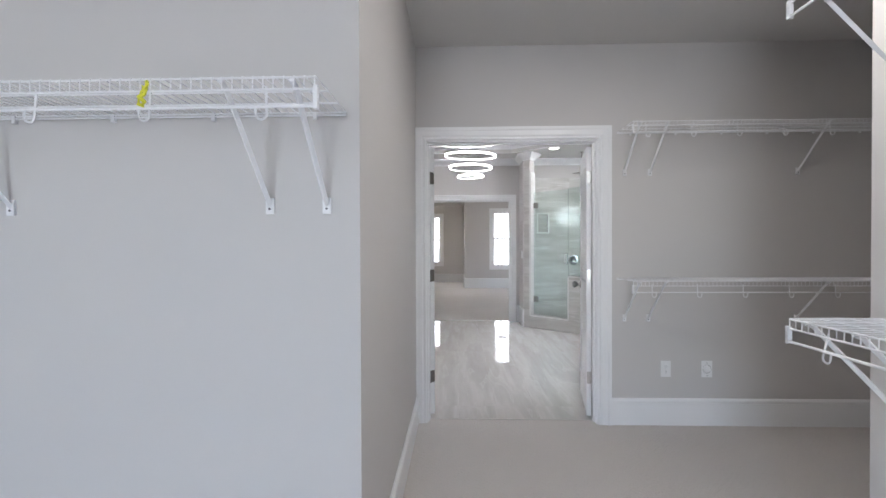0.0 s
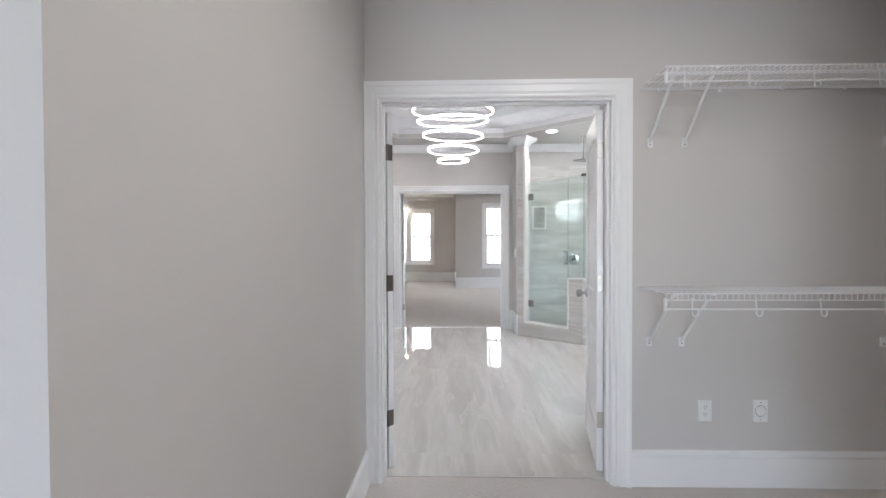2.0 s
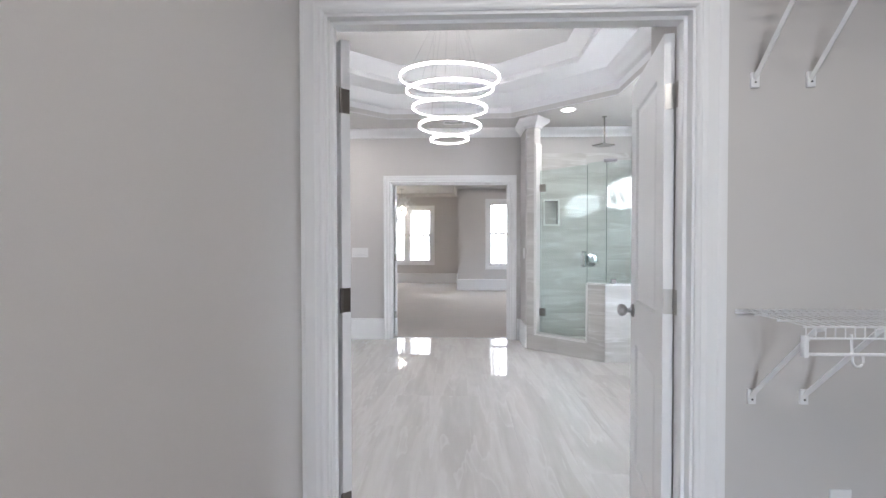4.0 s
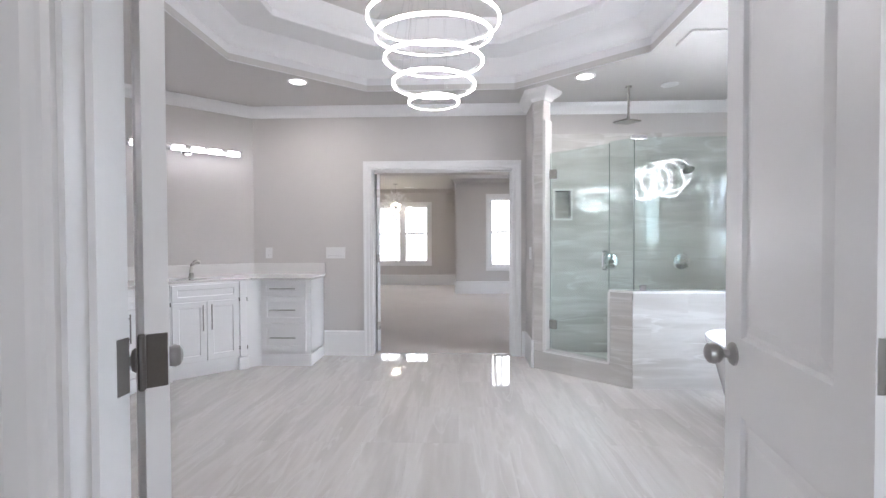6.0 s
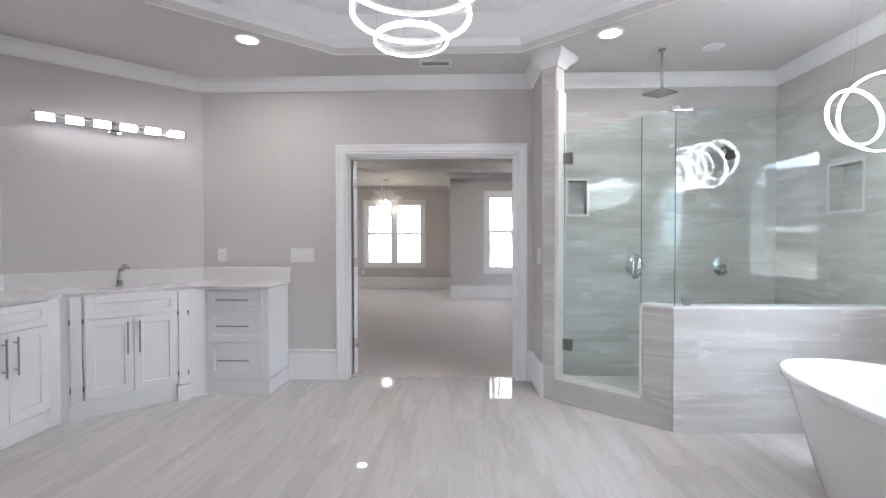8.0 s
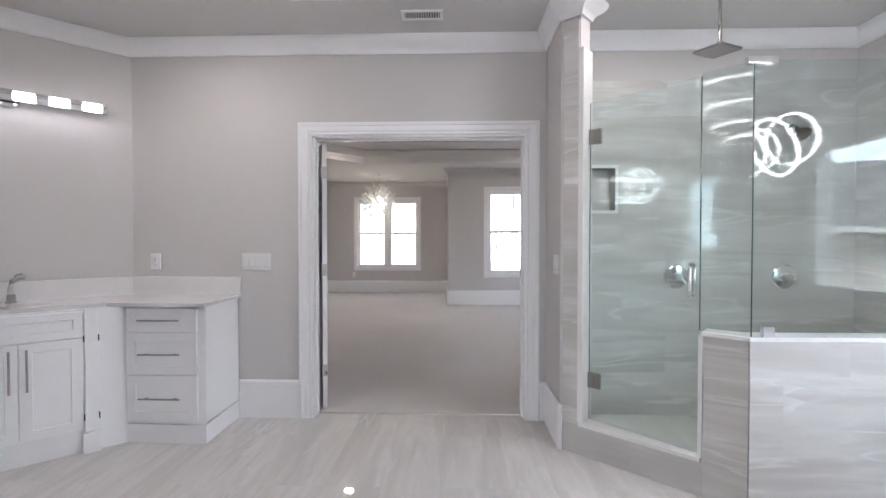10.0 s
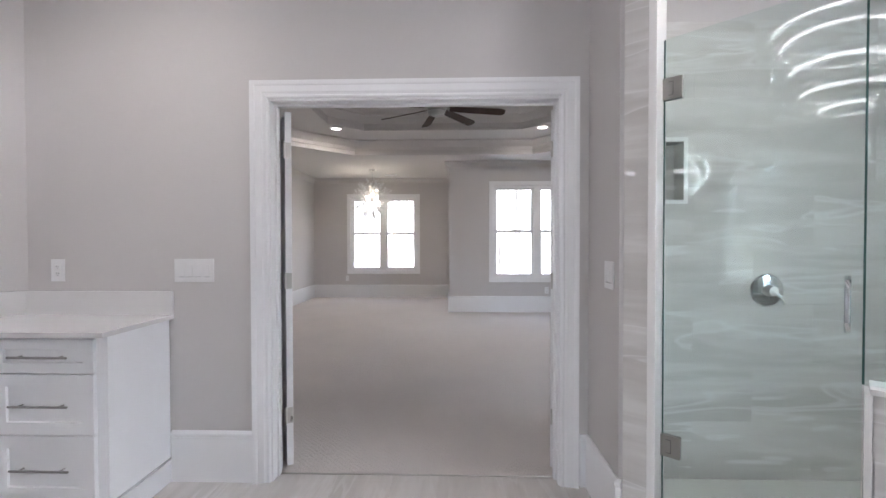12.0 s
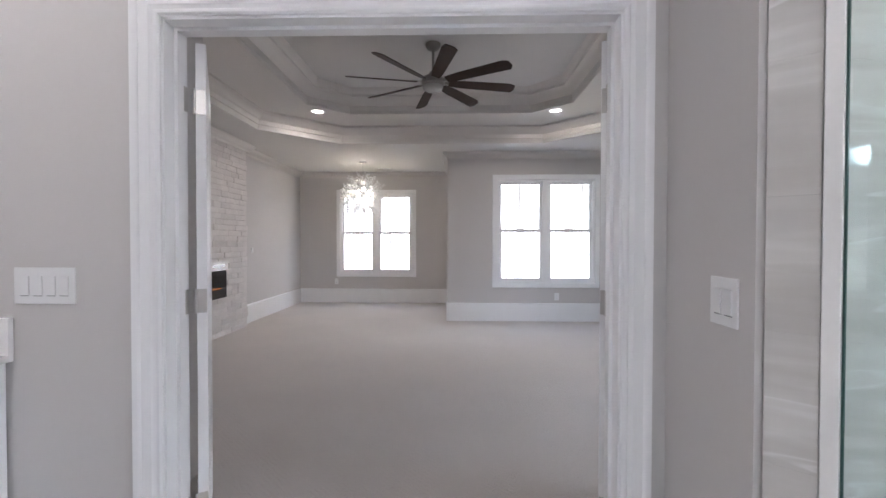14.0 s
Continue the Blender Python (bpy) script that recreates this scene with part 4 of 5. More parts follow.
west_unit = cabinet("white shaker vanity base cabinet with two doors", pose(-2.215, 6.07, 0, 0, 0, 90), 0.565, 0.53, 2, (0.155,))
part("base_trim", boxes((0.0, 0.565, -0.004, 0.011, 0.0, 0.118)), CABINET, west_unit)


def corner_post(m, label):
    root = thing("corner_post", label, "cabinet trim", m, "vanity posts")
    part("shaft", soften(boxes((-0.032, 0.032, -0.024, 0.04, 0.13, TOP)), 0.003), CABINET, root)
    part("plinth", soften(boxes((-0.045, 0.045, -0.036, 0.04, 0, 0.125)), 0.003), CABINET, root)
    for z in (0.20, 0.68):
        for x in (-0.036, 0.036):
            # solid dark blocks for the notches, with their inner shade as colour
            part("notch_shade", boxes((x - 0.003, x + 0.003, -0.0245, -0.002, z, z + 0.035)), GAPSHADE, root)
    return root


corner_post(sink_m @ Matrix.Translation((0.088, 0, 0)), "white square cabinet post with plinth block")
corner_post(sink_m @ Matrix.Translation((L - 0.018, 0, 0)), "white square cabinet post with plinth block")
filler = thing("filler_panel", "white filler panel between the vanity cabinets", "cabinet trim")
bm = bmesh.new()
prism(bm, ((-1.63, 7.213), (-1.5005, 7.317), (-1.5005, 7.36), (-1.66, 7.26)), 0, TOP)
part("panel", bm, CABINET, filler)
bm = bmesh.new()
prism(bm, ((-2.2125, 6.6355), (-2.190, 6.702), (-2.150, 6.738), (-2.19, 6.79), (-2.26, 6.6355)), 0, TOP)
part("panel", bm, CABINET, filler)

counter = thing("countertop", "white quartz countertop with backsplash following the wall", "countertop")
OUT = [(-0.965, 7.748), (-0.965, 7.262), (-1.585, 7.262), (-2.178, 6.715), (-2.178, 6.055), (-2.748, 6.055), (-2.748, 6.848), (-1.769, 7.748)]
slab = prism(bmesh.new(), OUT, TOP + 0.001, 0.903)
part("slab", soften(slab, 0.003), QUARTZ, counter)
part("backsplash", sweep(bmesh.new(), [(0.001, 0.902), (0.021, 0.902), (0.021, 1.028), (0.018, 1.031), (0.001, 1.031)], [(-0.965, 7.749), (-1.77, 7.749), (WEST, 6.849), (WEST, 6.055)]), QUARTZ, counter)
desk = thing("makeup_desk", "low white vanity desk with open knee space", "desk", pose(-2.215, 6.068, 0, 0, 0, 90))
part("desk_top", soften(boxes((-1.06, -0.002, -0.03, 0.53, 0.745, 0.782)), 0.003), QUARTZ, desk)
apron = part("apron_drawer", shaker(-1.03, -0.006, 0.615, 0.742, rail=0.04), CABINET, desk)
bar_pull(-0.63, 0.68, -0.41, 0.68, apron)
part("apron_box", boxes((-1.03, -0.006, 0.001, 0.45, 0.63, 0.744)), CABINET, desk)
part("end_panel", boxes((-1.06, -1.035, 0.0, 0.53, 0, 0.744)), CABINET, desk)
part("desk_splash", boxes((-1.06, -0.002, 0.511, 0.531, 0.783, 0.90)), QUARTZ, desk)

sink = thing("undermount_sink", "white oval undermount sink in the vanity top", "sink", ANGLED @ pose(-0.66, -0.29, 0.9035))
bm = lathe(bmesh.new(), [(1.0, 0.0), (0.97, 0.001), (0.93, 0.0004), (0.90, 0.0002), (0.6, 0.0003), (0.0, 0.0004)], Matrix.Diagonal((0.21, 0.145, 1, 1)), 40)
part("basin", bm, ACRYLIC, sink, "", True)
drain = lathe(bmesh.new(), [(0.024, 0.001), (0.022, 0.003), (0.0, 0.003)], steps=20)
part("drain", drain, CHROME, sink, "", True)
faucet = thing("faucet", "brushed nickel single-hole vanity faucet", "faucet", ANGLED @ pose(-0.645, -0.105, 0.902))
part("body", lathe(bmesh.new(), [(0, 0), (0.030, 0), (0.030, 0.007), (0.024, 0.014), (0.021, 0.04), (0.020, 0.055), (0, 0.06)], steps=24), STEEL, faucet, "", True)
part("spout", tube(bmesh.new(), [(0.0, 0, 0.03), (-0.004, 0, 0.07), (0.002, -0.004, 0.11), (0.018, -0.012, 0.142), (0.042, -0.022, 0.162), (0.064, -0.03, 0.160), (0.074, -0.033, 0.152)], 0.0155, 12), NICKEL, faucet, "", True)
part("lever", tube(bmesh.new(), [(-0.006, 0.004, 0.10), (0.004, 0.002, 0.142), (0.026, -0.004, 0.170), (0.052, -0.010, 0.178)], 0.009, 10), STEEL, faucet, "", True)

# ---- bathtub ----
tub = thing("bathtub", "white freestanding oval soaking bathtub", "bathtub", pose(2.60, 5.47, 0))


def oval_loft(rows, n=3.0, steps=72):
    """Rings of (half width, half length, height) with a squarish oval outline."""
    bm = bmesh.new()
    rings = []
    for a, b, z in rows:
        ring = []
        for i in range(steps):
            t = 2 * math.pi * i / steps
            c, s = math.cos(t), math.sin(t)
            ring.append(bm.verts.new((a * math.copysign(abs(c) ** (2 / n), c), b * math.copysign(abs(s) ** (2 / n), s), z)))
        rings.append(ring)
    for r, q in zip(rings, rings[1:]):
        for i in range(steps):
            bm.faces.new((r[i], r[(i + 1) % steps], q[(i + 1) % steps], q[i]))
    bm.faces.new(rings[0][::-1])
    bm.faces.new(rings[-1])
    return bm


part("shell", oval_loft([(0.262, 0.615, 0.0), (0.278, 0.635, 0.010), (0.305, 0.68, 0.12), (0.336, 0.735, 0.28), (0.366, 0.79, 0.43), (0.386, 0.825, 0.528), (0.391, 0.832, 0.545), (0.407, 0.850, 0.549), (0.412, 0.856, 0.556),
                         (0.413, 0.857, 0.580), (0.408, 0.851, 0.589), (0.396, 0.838, 0.591), (0.384, 0.824, 0.587), (0.372, 0.809, 0.565), (0.34, 0.76, 0.42), (0.30, 0.68, 0.24), (0.26, 0.58, 0.165), (0.18, 0.42, 0.15)], 2.5), ACRYLIC, tub, "", True)
part("overflow", lathe(bmesh.new(), [(0, 0.006), (0.03, 0.004), (0.032, 0)], pose(-0.335, 0, 0.44, 0, 80), 20), CHROME, tub, "", True)

# ---- shower ----
C0, C1 = Vector((1.262, 7.305)), Vector((1.988, 6.674))
dv = (C1 - C0).normalized()
inw = Vector((-dv.y, dv.x))                 # into the shower


def along(s, d=0.0):
    p = C0 + dv * s + inw * d
    return (p.x, p.y)


HALF, THICK, OPEN0, OPEN1 = 0.835, 0.115, 0.105, 0.767
half_wall = thing("shower_half_wall", "stone-tiled half wall round the shower with white cap", "half wall", kind="structure")
ci = (2.027, 6.789)
core = bmesh.new()
prism(core, (along(OPEN1, 0.012), along(0.958, 0.012), (1.99, 6.686), (EAST - 0.002, 6.686), (EAST - 0.002, 6.777), (2.02, 6.777), along(OPEN1, THICK - 0.012)), 0, HALF - 0.02)
part("core", core, GROUT, half_wall)
cap = bmesh.new()
prism(cap, (along(OPEN1 - 0.008, -0.006), (C1.x - 0.003, C1.y - 0.006), (EAST - 0.003, C1.y - 0.006), (EAST - 0.003, 6.795), (2.03, 6.795), along(OPEN1 - 0.008, THICK + 0.006)), HALF - 0.019, HALF)
part("cap", soften(cap, 0.003), CURBWHITE, half_wall, "white stone cap")
curb = thing("shower_curb", "stone-tiled shower curb with white edging", "curb", kind="structure")
cb = bmesh.new()
prism(cb, (along(0.0, 0.012), along(OPEN1 - 0.001, 0.012), along(OPEN1 - 0.001, THICK - 0.01), along(0.115, THICK - 0.01)), 0, 0.172)
part("core", cb, GROUT, curb)
tr = bmesh.new()
prism(tr, (along(OPEN0, -0.006), along(OPEN1 - 0.010, -0.006), along(OPEN1 - 0.010, THICK), along(OPEN0, THICK)), 0.174, 0.196)
part("sill", soften(tr, 0.003), CURBWHITE, curb, "white stone threshold")
tr = bmesh.new()
prism(tr, (along(OPEN0 - 0.004, -0.008), along(OPEN0 + 0.028, -0.008), along(OPEN0 + 0.028, THICK), along(OPEN0 - 0.004, THICK)), 0.197, 2.44)
part("jamb", soften(tr, 0.003), CURBWHITE, curb, "tall white stone jamb")
tr = bmesh.new()
prism(tr, (along(OPEN1 - 0.020, -0.008), along(OPEN1 - 0.001, -0.008), along(OPEN1 - 0.001, THICK - 0.004), along(OPEN1 - 0.020, THICK - 0.004)), 0.197, HALF - 0.02)
part("jamb", soften(tr, 0.003), CURBWHITE, curb, "white stone jamb")

GT = 2.125
GD = 0.055
enclosure = thing("shower_enclosure", "frameless green-tinted glass shower enclosure with hinged door", "shower glass")


def glass_panel(name, a, b, z0, z1, parent=None):
    a, b = Vector(a), Vector(b)
    d = (b - a).normalized()
    nn = Vector((-d.y, d.x)) * 0.005
    bm = bmesh.new()
    prism(bm, (a - nn, b - nn, b + nn, a + nn), z0, z1)
    ob = part(name, bm, SHGLASS, parent or enclosure, "greenish clear glass pane")
    ob.visible_shadow = False
    return ob


gdoor = glass_panel("glass_door", along(OPEN0 + 0.034, GD + 0.024), along(OPEN1 - 0.026, GD - 0.022), 0.205, GT - 0.005)
corner = (C1.x + 0.014, C1.y + 0.014)
glass_panel("fixed_panel", along(OPEN1 - 0.020, GD - 0.022), (corner[0] - 0.004, corner[1] + 0.004), HALF + 0.002, GT + 0.01)
glass_panel("front_panel", (corner[0] + 0.004, corner[1]), (EAST - 0.004, corner[1]), HALF + 0.002, GT + 0.01)
for (px, py), z0, z1 in ((along(OPEN1 - 0.023, GD - 0.022), HALF + 0.002, GT - 0.005), (corner, HALF + 0.002, GT + 0.01)):
    part("pane_edge", boxes((px - 0.0014, px + 0.0014, py - 0.003, py + 0.003, z0, z1)), PANEEDGE, enclosure, "dark green polished glass edge")
ex, ey = along(OPEN0 + 0.034, GD + 0.024)
part("pane_edge", boxes((ex - 0.003, ex, ey - 0.003, ey + 0.004, 0.205, GT - 0.005)), PANEEDGE, enclosure, "dark green polished glass edge")
dang = math.degrees(math.atan2(dv.y, dv.x))
for z in (0.445, 1.915):
    x, y = along(OPEN0 + 0.055, GD + 0.022)
    hb = soften(boxes((-0.028, 0.048, -0.012, 0.012, -0.045, 0.045)), 0.003)
    part("glass_hinge", hb, STEEL, gdoor, "square brushed nickel glass hinge", m=pose(x, y, z, 0, 0, dang))
    groove = boxes((0.012, 0.014, -0.0128, -0.0121, -0.028, 0.028), (-0.006, 0.012, -0.0128, -0.0121, 0.026, 0.028), (-0.006, 0.012, -0.0128, -0.0121, -0.028, -0.026))
    part("hinge_groove", groove, SLOT, gdoor, m=pose(x, y, z, 0, 0, dang))
hx, hy = along(OPEN1 - 0.062, GD - 0.019)
for s in (-1, 1):
    loop = [(0, 0.004 * s, -0.080), (0, 0.030 * s, -0.083), (0, 0.043 * s, -0.075), (0, 0.047 * s, -0.055), (0, 0.047 * s, 0.055), (0, 0.043 * s, 0.075), (0, 0.030 * s, 0.083), (0, 0.004 * s, 0.080)]
    part("pull_handle", tube(bmesh.new(), loop, 0.009, 10), CHROME, gdoor, "chrome D-shaped door pull", True, pose(hx, hy, 1.09, 0, 0, dang))
part("glass_clamp", soften(boxes((-0.035, 0.10, -0.016, 0.016, -0.018, 0.014)), 0.002), CHROME, enclosure, "small chrome glass clamp", m=pose(corner[0], corner[1], GT + 0.012))
part("glass_clamp", soften(boxes((0.05, 0.10, -0.014, 0.014, 0.0, 0.05)), 0.002), CHROME, enclosure, "small chrome glass clamp", m=pose(corner[0], corner[1], HALF + 0.001))

rain = thing("rain_shower_head", "square brushed nickel rain shower head hung from ceiling", "shower head", pose(2.15, 7.22, CEILING))
part("flange", lathe(bmesh.new(), [(0, 0), (0.03, 0), (0.03, -0.008), (0, -0.010)], steps=20), STEEL, rain, "", True)
part("arm", tube(bmesh.new(), [(0, 0, -0.008), (0, 0, -0.31)], 0.010, 12), STEEL, rain, "", True)
part("swivel", lathe(bmesh.new(), [(0, -0.285), (0.014, -0.285), (0.018, -0.312), (0.012, -0.326), (0, -0.326)], steps=16), STEEL, rain, "", True)
part("head", soften(boxes((-0.09, 0.09, -0.09, 0.09, -0.338, -0.324)), 0.003), STEEL, rain, m=pose(0, 0, 0, 3, 0, 25))
spray = thing("wall_shower_head", "round nickel shower head on a wall arm", "shower head", pose(2.91, NORTH - 0.012, 2.02))
part("arm", tube(bmesh.new(), [(0, 0, 0.06), (0, -0.06, 0.065), (0, -0.11, 0.03)], 0.009, 10), STEEL, spray, "", True)
part("rose", lathe(bmesh.new(), [(0, 0.03), (0.016, 0.03), (0.022, 0.0), (0.055, -0.03), (0.058, -0.04), (0, -0.042)], pose(0, -0.12, 0.01, -40), 24), STEEL, spray, "", True)
for x in (2.158, 2.91):
    valve = thing("shower_valve", "round brushed nickel shower valve with lever", "shower valve", pose(x, NORTH - 0.0125, 1.038), "shower valves")
    part("escutcheon", lathe(bmesh.new(), [(0, 0.016), (0.05, 0.014), (0.078, 0.008), (0.085, 0.0)], pose(0, 0, 0, 90), 36), CHROME, valve, "", True)
    part("hub", lathe(bmesh.new(), [(0, 0.055), (0.024, 0.053), (0.03, 0.016)], pose(0, 0, 0, 90), 24), NICKEL, valve, "", True)
    part("lever", tube(bmesh.new(), [(0, -0.045, 0), (0.03, -0.06, -0.03), (0.045, -0.062, -0.062)], 0.009, 8), NICKEL, valve, "", True)

# ---- bedroom ----
fan = thing("ceiling_fan", "eight-blade ceiling fan with dark wood blades", "ceiling fan", pose(0.33, 10.7, 3.254))
part("canopy", lathe(bmesh.new(), [(0, 0), (0.075, 0), (0.075, -0.03), (0.055, -0.06), (0.02, -0.075), (0, -0.075)], steps=28), STEEL, fan, "", True)
part("downrod", tube(bmesh.new(), [(0, 0, -0.07), (0, 0, -0.30)], 0.013, 10), STEEL, fan, "", True)
part("motor", lathe(bmesh.new(), [(0, -0.27), (0.03, -0.275), (0.05, -0.31), (0.10, -0.335), (0.115, -0.36), (0.115, -0.40), (0.10, -0.42), (0, -0.42)], steps=36), STEEL, fan, "brushed nickel motor housing", True)
part("light_bowl", lathe(bmesh.new(), [(0.102, -0.42), (0.102, -0.435), (0.085, -0.46), (0.05, -0.475), (0, -0.48)], steps=32), FROST, fan, "frosted glass light bowl", True)
for k in range(8):
    m = pose(0, 0, -0.385, 0, 0, 13 + 45 * k) @ pose(0, 0, 0, -17)
    bm = bmesh.new()
    prism(bm, ((0.16, -0.045), (0.30, -0.06), (0.78, -0.072), (0.84, -0.05), (0.85, 0.02), (0.82, 0.06), (0.30, 0.05), (0.16, 0.035)), -0.004, 0.004)
    blade = part("blade", bm, WALNUT, fan, "dark walnut fan blade", m=m)
    part("blade_arm", boxes((0.09, 0.22, -0.018, 0.018, 0.004, 0.010)), STEEL, blade)

burst = thing("crystal_chandelier", "lit starburst chandelier of crystal flower sprays", "chandelier", pose(-1.12, 14.3, CEILING))
part("canopy", lathe(bmesh.new(), [(0, 0), (0.065, 0), (0.065, -0.02), (0, -0.025)], steps=24), CHROME, burst, "", True)
part("rod", tube(bmesh.new(), [(0, 0, -0.02), (0, 0, -0.60)], 0.005, 8), CHROME, burst)
CC = Vector((0, 0, -0.62))
part("core", lathe(bmesh.new(), [(0, 0.05), (0.035, 0.035), (0.05, 0), (0.035, -0.035), (0, -0.05)], Matrix.Translation(CC), 16), CHROME, burst, "", True)
rng = random.Random(5)
for i in range(46):
    z = 1 - 2 * (i + 0.5) / 46
    a = i * 2.39996
    d = Vector((math.sqrt(1 - z * z) * math.cos(a), math.sqrt(1 - z * z) * math.sin(a), z))
    ln = 0.36 + 0.10 * rng.random()
    bm = tube(bmesh.new(), [CC + d * 0.04, CC + d * ln], 0.0022, 4)
    spray_stem = part("stem", bm, CHROME, burst)
    u = d.cross(Vector((0.3, 0.2, 0.9))).normalized()
    w = d.cross(u)
    bm = bmesh.new()
    for j in range(18):
        t, ph = 0.55 + 0.45 * j / 17, j * 2.4
        off = 0.04 * (0.2 + rng.random())
        c = CC + d * ln * t + (u * math.cos(ph) + w * math.sin(ph)) * off
        s = 0.009 + 0.010 * rng.random()
        bmesh.ops.create_icosphere(bm, subdivisions=1, radius=s, matrix=Matrix.Translation(c))
    tagged(part("crystal_flower", bm, CRYSTAL, spray_stem, "cluster of clear crystal petals"), kind="stuff")
    if i % 2 == 0:
        b = bmesh.new()
        bmesh.ops.create_icosphere(b, subdivisions=1, radius=0.011, matrix=Matrix.Translation(CC + d * 0.13))
        part("bulb", b, BULB, spray_stem, "small warm bulb")

fireplace = thing("fireplace", "pale stacked-stone chimney breast with electric fireplace insert", "fireplace", pose(BED_W, 11.68, 0))
part("breast", boxes((0.001, 0.10, -1.28, 1.27, 0, CEILING - 0.002)), LEDGESTONE, fireplace)
insert = part("firebox", boxes((0.131, 0.136, -0.42, 0.60, 0.53, 0.90)), BLACKGLASS, fireplace, "black glass electric firebox")
part("surround", boxes((0.131, 0.142, -0.44, 0.60, 0.905, 1.02)), CURBWHITE, insert, "pale control panel strip")
part("display", boxes((0.1425, 0.144, 0.25, 0.55, 0.945, 0.98)), BLACKGLASS, insert)
part("flame_bed", boxes((0.1365, 0.138, -0.36, 0.45, 0.655, 0.668)), EMBER, insert, "thin glowing ember line")

# stacked stones of the chimney breast
STONE_MESHES = [(w, mesh_of("stone", soften(boxes((0, 0.030, 0.0008, w - 0.0008, 0.0008, 0.0752)), 0.004, 1), LEDGESTONE)) for w in (0.19, 0.27, 0.38)]
rng = random.Random(11)
for row in range(36):
    y = -1.28
    while y < 1.09:
        w, me = STONE_MESHES[rng.randrange(3)]
        if y + w > 1.27:
            w, me = STONE_MESHES[0]
        if y + w > 1.27:
            break
        s = new("stone", me)
        s.parent = fireplace
        s.matrix_basis = Matrix.Translation((0.080 + 0.012 * rng.random(), y, row * 0.076))
        y += w

# ---- outside ----
structure("ground", boxes((-400, 400, -400, 400, -0.9, -0.6)), GRASS, "dry grass lawn outside the house", "ground")


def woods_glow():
    """Glowing sheet of hazy winter woods, also the daylight of the bedroom windows."""
    m = glow("glowing_woods_sheet", (1, 1, 1), 1.2)
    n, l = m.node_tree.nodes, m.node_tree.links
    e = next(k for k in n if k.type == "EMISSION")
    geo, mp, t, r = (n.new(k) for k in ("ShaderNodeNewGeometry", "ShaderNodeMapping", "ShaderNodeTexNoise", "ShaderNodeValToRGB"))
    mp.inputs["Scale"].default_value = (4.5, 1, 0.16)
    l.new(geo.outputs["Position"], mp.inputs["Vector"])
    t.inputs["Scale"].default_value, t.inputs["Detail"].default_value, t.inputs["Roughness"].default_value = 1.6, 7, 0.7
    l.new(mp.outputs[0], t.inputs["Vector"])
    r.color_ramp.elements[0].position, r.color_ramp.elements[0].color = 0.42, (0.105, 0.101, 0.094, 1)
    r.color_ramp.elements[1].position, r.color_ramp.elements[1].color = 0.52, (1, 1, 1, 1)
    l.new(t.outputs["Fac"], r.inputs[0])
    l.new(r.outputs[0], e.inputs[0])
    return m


# self-lit sheet: its glow stands in for daylight on the woods
structure("backdrop", boxes((-16, 18, 24, 24.1, -0.6, 12)), woods_glow(), "glowing sheet of hazy bare woods beyond the bedroom windows", "backdrop")
# glowing sheet for the sky, built tall to throw daylight through the tub window
structure("backdrop_sky_east", boxes((90, 90.5, -220, 160, -0.5, 140)), EASTSKY, "tall glowing sheet standing in for the sky beyond the neighbouring house", "backdrop")
house = thing("neighbour_house", "beige neighbouring house with grey gable roof", "house", pose(17.4, -2.7, -0.6, 0, 0, -64))
part("wall", boxes((0, 9, -7, 7, 0, 2.35)), SIDING, house)
bm = bmesh.new()
v = [bm.verts.new(p) for p in ((-0.5, -7.5, 2.3), (-0.5, 7.5, 2.3), (4.5, 7.5, 4.9), (4.5, -7.5, 4.9), (9.5, -7.5, 2.3), (9.5, 7.5, 2.3))]
for f in ((0, 1, 2, 3), (3, 2, 5, 4), (0, 3, 4), (1, 5, 2), (0, 4, 5, 1)):
    bm.faces.new([v[i] for i in f])
part("roof", bm, SHINGLE, house)
part("fascia", boxes((-0.53, -0.5, -7.5, 7.5, 2.14, 2.32)), WHITE, house)
for y in (-4.2, -0.6, 3.0):
    part("window", boxes((-0.03, 0.0, y, y + 1.2, 0.8, 1.9)), BLACKGLASS, house)


# ---- tiles ----
def cut_rects(w, h, tw, th, holes, x_off=0.0, stagger=0.5, gap=0.0004):
    """Rectangles of a running-bond tile field with holes left out."""
    out = []
    row, z = 0, 0.0
    while z < h - 1e-6:
        z1 = min(z + th, h)
        x = -((x_off + stagger * tw * (row % 2)) % tw)
        while x < w - 1e-6:
            a, b = max(x, 0), min(x + tw, w)
            pieces = [(a, b, z, z1)] if b - a > 0.01 else []
            for hx0, hx1, hz0, hz1 in holes:
                nxt = []
                for p in pieces:
                    if p[1] <= hx0 or p[0] >= hx1 or p[3] <= hz0 or p[2] >= hz1:
                        nxt.append(p)
                        continue
                    for q in ((p[0], hx0, p[2], p[3]), (hx1, p[1], p[2], p[3]), (max(p[0], hx0), min(p[1], hx1), p[2], hz0), (max(p[0], hx0), min(p[1], hx1), hz1, p[3])):
                        if q[1] - q[0] > 0.008 and q[3] - q[2] > 0.008:
                            nxt.append(q)
                pieces = nxt
            out += [(p[0] + gap / 2, p[1] - gap / 2, p[2] + gap / 2, p[3] - gap / 2) for p in pieces]
            x += tw
        z = z1
        row += 1
    return out


tile_meshes = {}


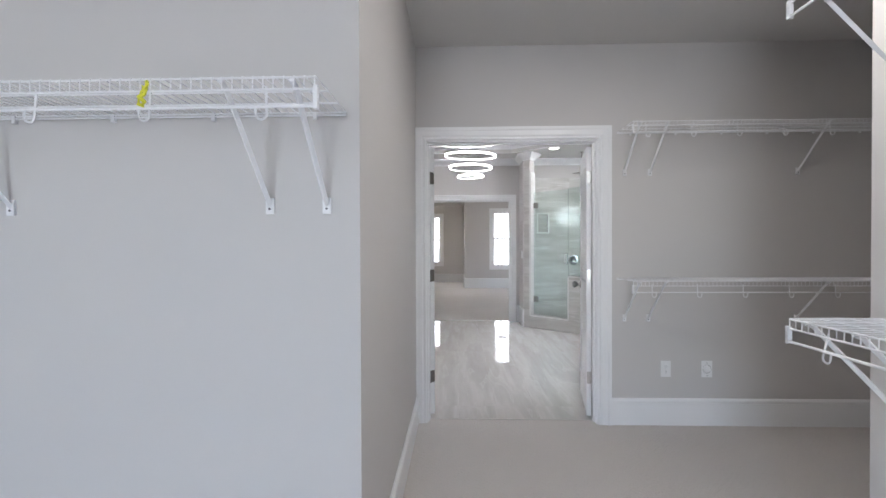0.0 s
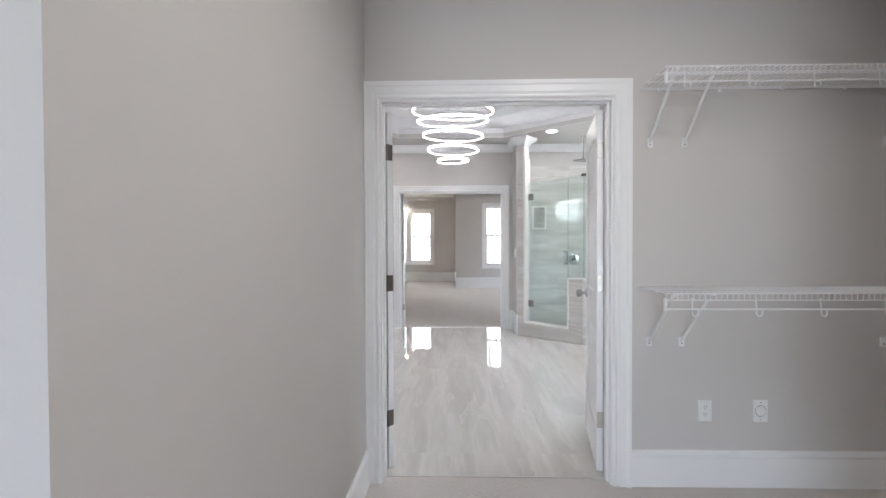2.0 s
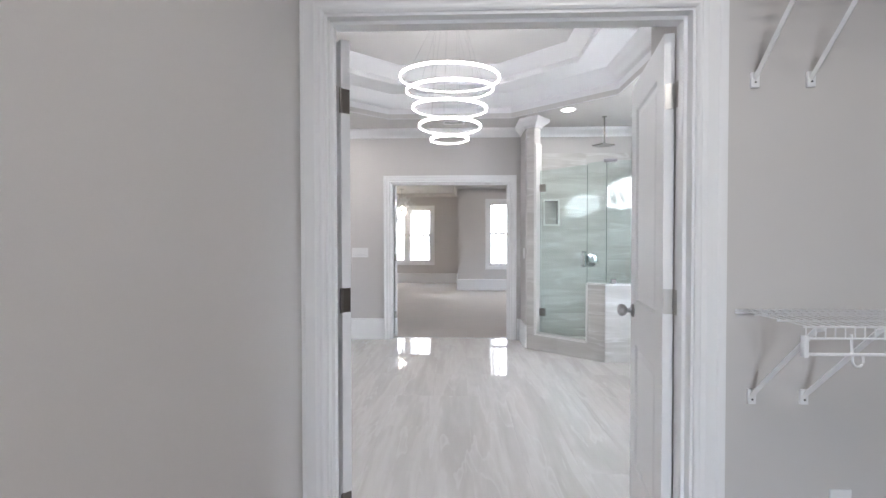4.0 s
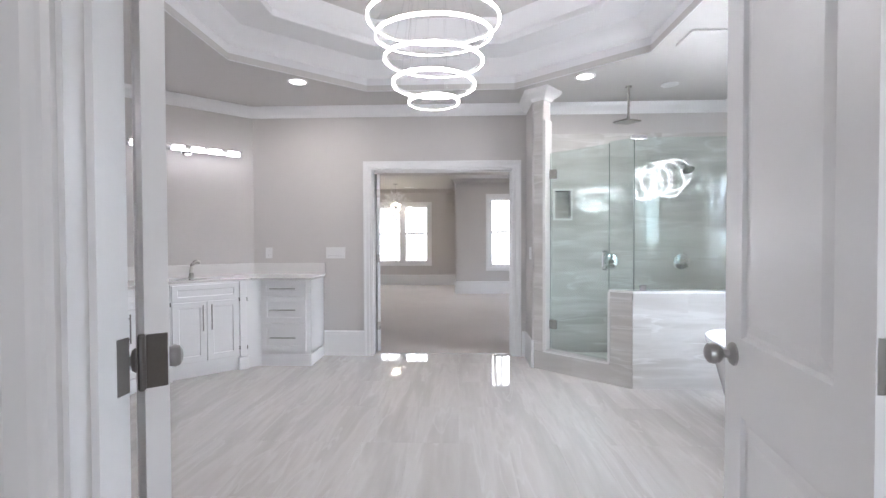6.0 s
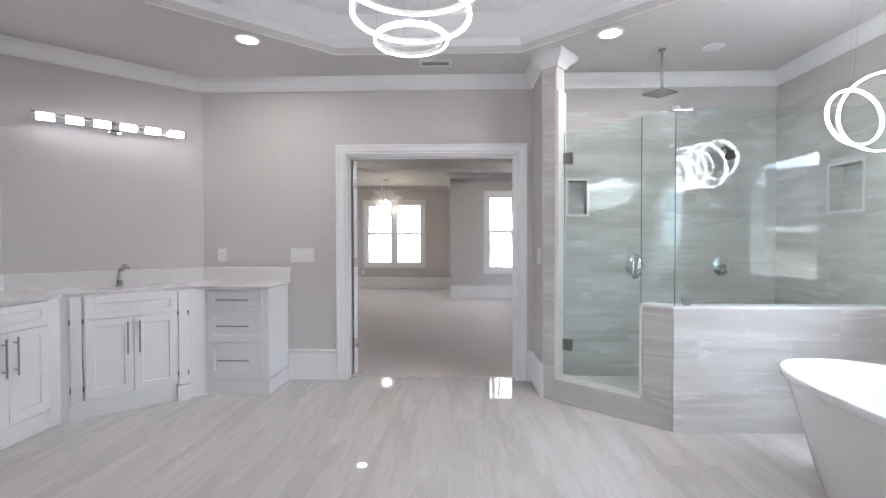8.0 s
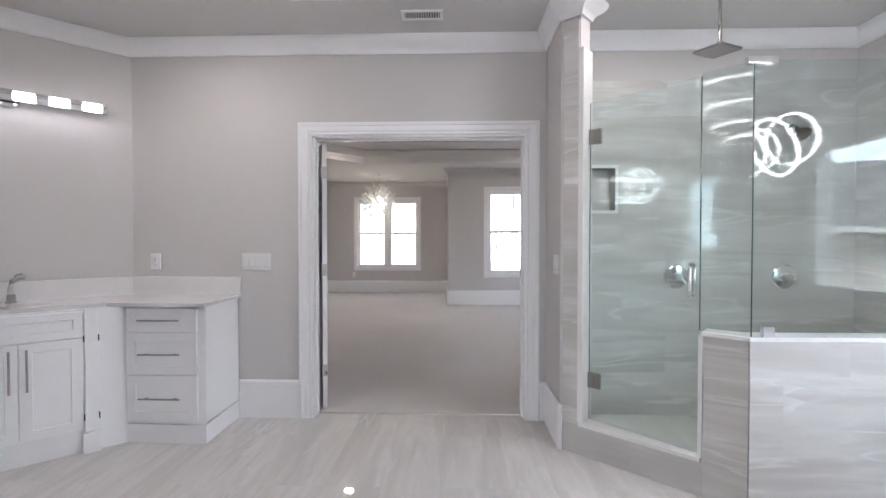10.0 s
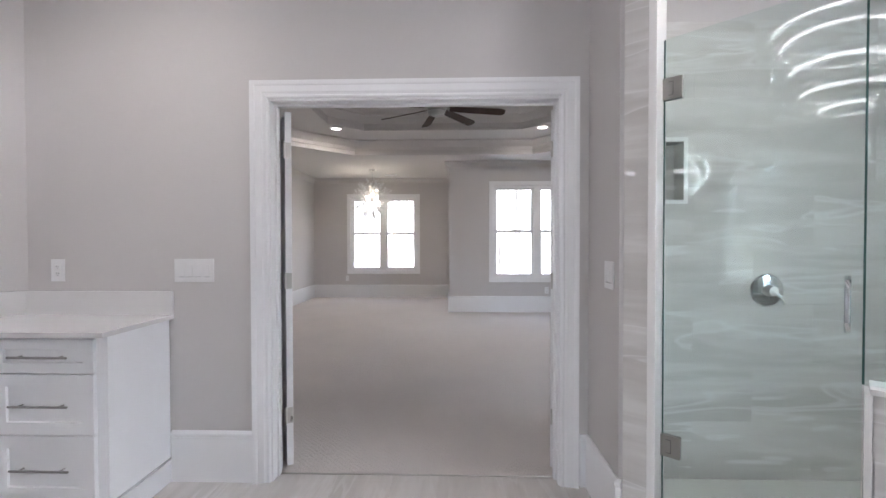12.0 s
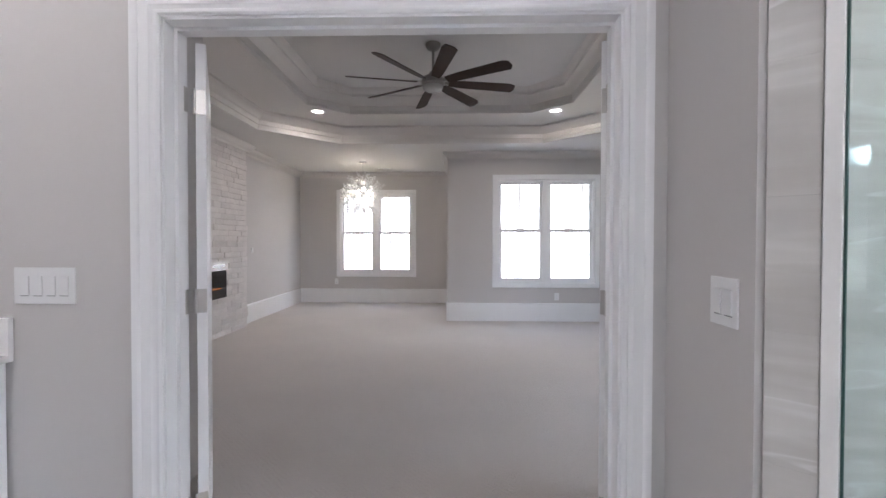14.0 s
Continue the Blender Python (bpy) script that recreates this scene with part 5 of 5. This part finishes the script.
def lay_tiles(parent, m, rects, thick, material):
    """Tiles in the local x-z plane of m, standing proud towards local -y."""
    for a, b, z0, z1 in rects:
        key = (round(b - a, 4), round(z1 - z0, 4), round(thick, 4), material.name)
        if key not in tile_meshes:
            tile_meshes[key] = mesh_of("tile", boxes((0, b - a, -thick, 0, 0, z1 - z0)), material)
        ob = new("tile", tile_meshes[key])
        ob.parent = parent
        ob.matrix_basis = m @ Matrix.Translation((a, 0, z0))


shower_walls = thing("shower_wall_tiles", "stone-look porcelain tiles with horizontal veins on the shower walls", "wall tile", kind="structure")
lay_tiles(shower_walls, pose(1.372, NORTH, 0.05), cut_rects(EAST - 1.372, 2.37, 0.61, 0.305, [(0.18, 0.368, 1.446, 1.766)], 0.2), 0.012, WALLTILE)
lay_tiles(shower_walls, pose(EAST, NORTH - 0.0125, 0.05, 0, 0, -90), cut_rects(NORTH - 0.0125 - 6.674, 2.37, 0.61, 0.305, [(0.5545, 0.8495, 1.428, 1.783)], 0.35), 0.012, WALLTILE)
for m, w, h in ((pose(1.552, NORTH, 1.496), 0.188, 0.32), (pose(EAST, 7.183, 1.478, 0, 0, -90), 0.295, 0.355)):
    niche = part("niche_box", boxes((0.0005, w - 0.0005, 0.09, 0.099, 0.0005, h - 0.0005), (0.0005, 0.01, -0.013, 0.09, 0.0005, h - 0.0005), (w - 0.01, w - 0.0005, -0.013, 0.09, 0.0005, h - 0.0005),
                                    (0.01, w - 0.01, -0.013, 0.09, 0.0005, 0.01), (0.01, w - 0.01, -0.013, 0.09, h - 0.01, h - 0.0005)), WALLTILE, shower_walls, "recessed tiled soap niche")
    niche.matrix_basis = m
    e = 0.011
    rim = boxes((-e, 0.0105, -0.0165, -0.0135, -e, h + e), (w - 0.0105, w + e, -0.0165, -0.0135, -e, h + e), (0.0105, w - 0.0105, -0.0165, -0.0135, -e, 0.0105), (0.0105, w - 0.0105, -0.0165, -0.0135, h - 0.0105, h + e))
    part("niche_rim", rim, CURBWHITE, niche, "slim pale stone edging")
ROT = pose(C0.x, C0.y, 0, 0, 0, dang)
lay_tiles(half_wall, pose(C1.x + 0.002, 6.686, 0), cut_rects(EAST - C1.x - 0.003, HALF - 0.02, 0.61, 0.305, [], 0.15), 0.012, WALLTILE)
lay_tiles(half_wall, ROT @ Matrix.Translation((OPEN1, 0.012, 0)), cut_rects(0.962 - OPEN1 - 0.004, HALF - 0.02, 0.61, 0.305, [], 0.3), 0.012, WALLTILE)
lay_tiles(half_wall, pose(EAST - 0.002, 6.777, 0.05, 0, 0, 180), cut_rects(EAST - 2.03, HALF - 0.08, 0.61, 0.305, [], 0.1), 0.012, WALLTILE)
lay_tiles(curb, ROT @ Matrix.Translation((0.0, 0.012, 0)), cut_rects(OPEN1 - 0.0002, 0.172, 0.61, 0.172, [], 0.2), 0.012, WALLTILE)
lay_tiles(shower_walls, ROT @ Matrix.Translation((0.002, 0.012, 0.176)), cut_rects(OPEN0 - 0.008, 2.74 - 0.19 - 0.12, 0.61, 0.305, [], 0.0), 0.012, WALLTILE)
sf = bmesh.new()
prism(sf, (along(0.13, THICK - 0.01), along(OPEN1, THICK - 0.01), (2.02, 6.777), (EAST, 6.777), (EAST, NORTH), (1.372, NORTH), (1.372, 7.372)), 0.0, 0.05)
structure("floor_shower", sf, SHOWERFLOOR, "stone-look tiled shower floor", "shower floor")

# floor tiles, longer way towards the bedroom
X0, Y0 = WEST - 0.09, CLOSET_N + 0.075
for c, d, a, b in cut_rects(BED_S - 0.05 - Y0, EAST - X0, 0.61, 0.305, [], 0.34, 0.0):
    ka = (round(b - a, 4), round(d - c, 4), "floor")
    if ka not in tile_meshes:
        tile_meshes[ka] = mesh_of("tile", boxes((0, b - a, 0, d - c, -0.006, 0)), FLOORTILE)
    ob = new("tile", tile_meshes[ka])
    ob.parent = bath_floor
    ob.matrix_basis = Matrix.Translation((X0 + a, Y0 + c, 0))
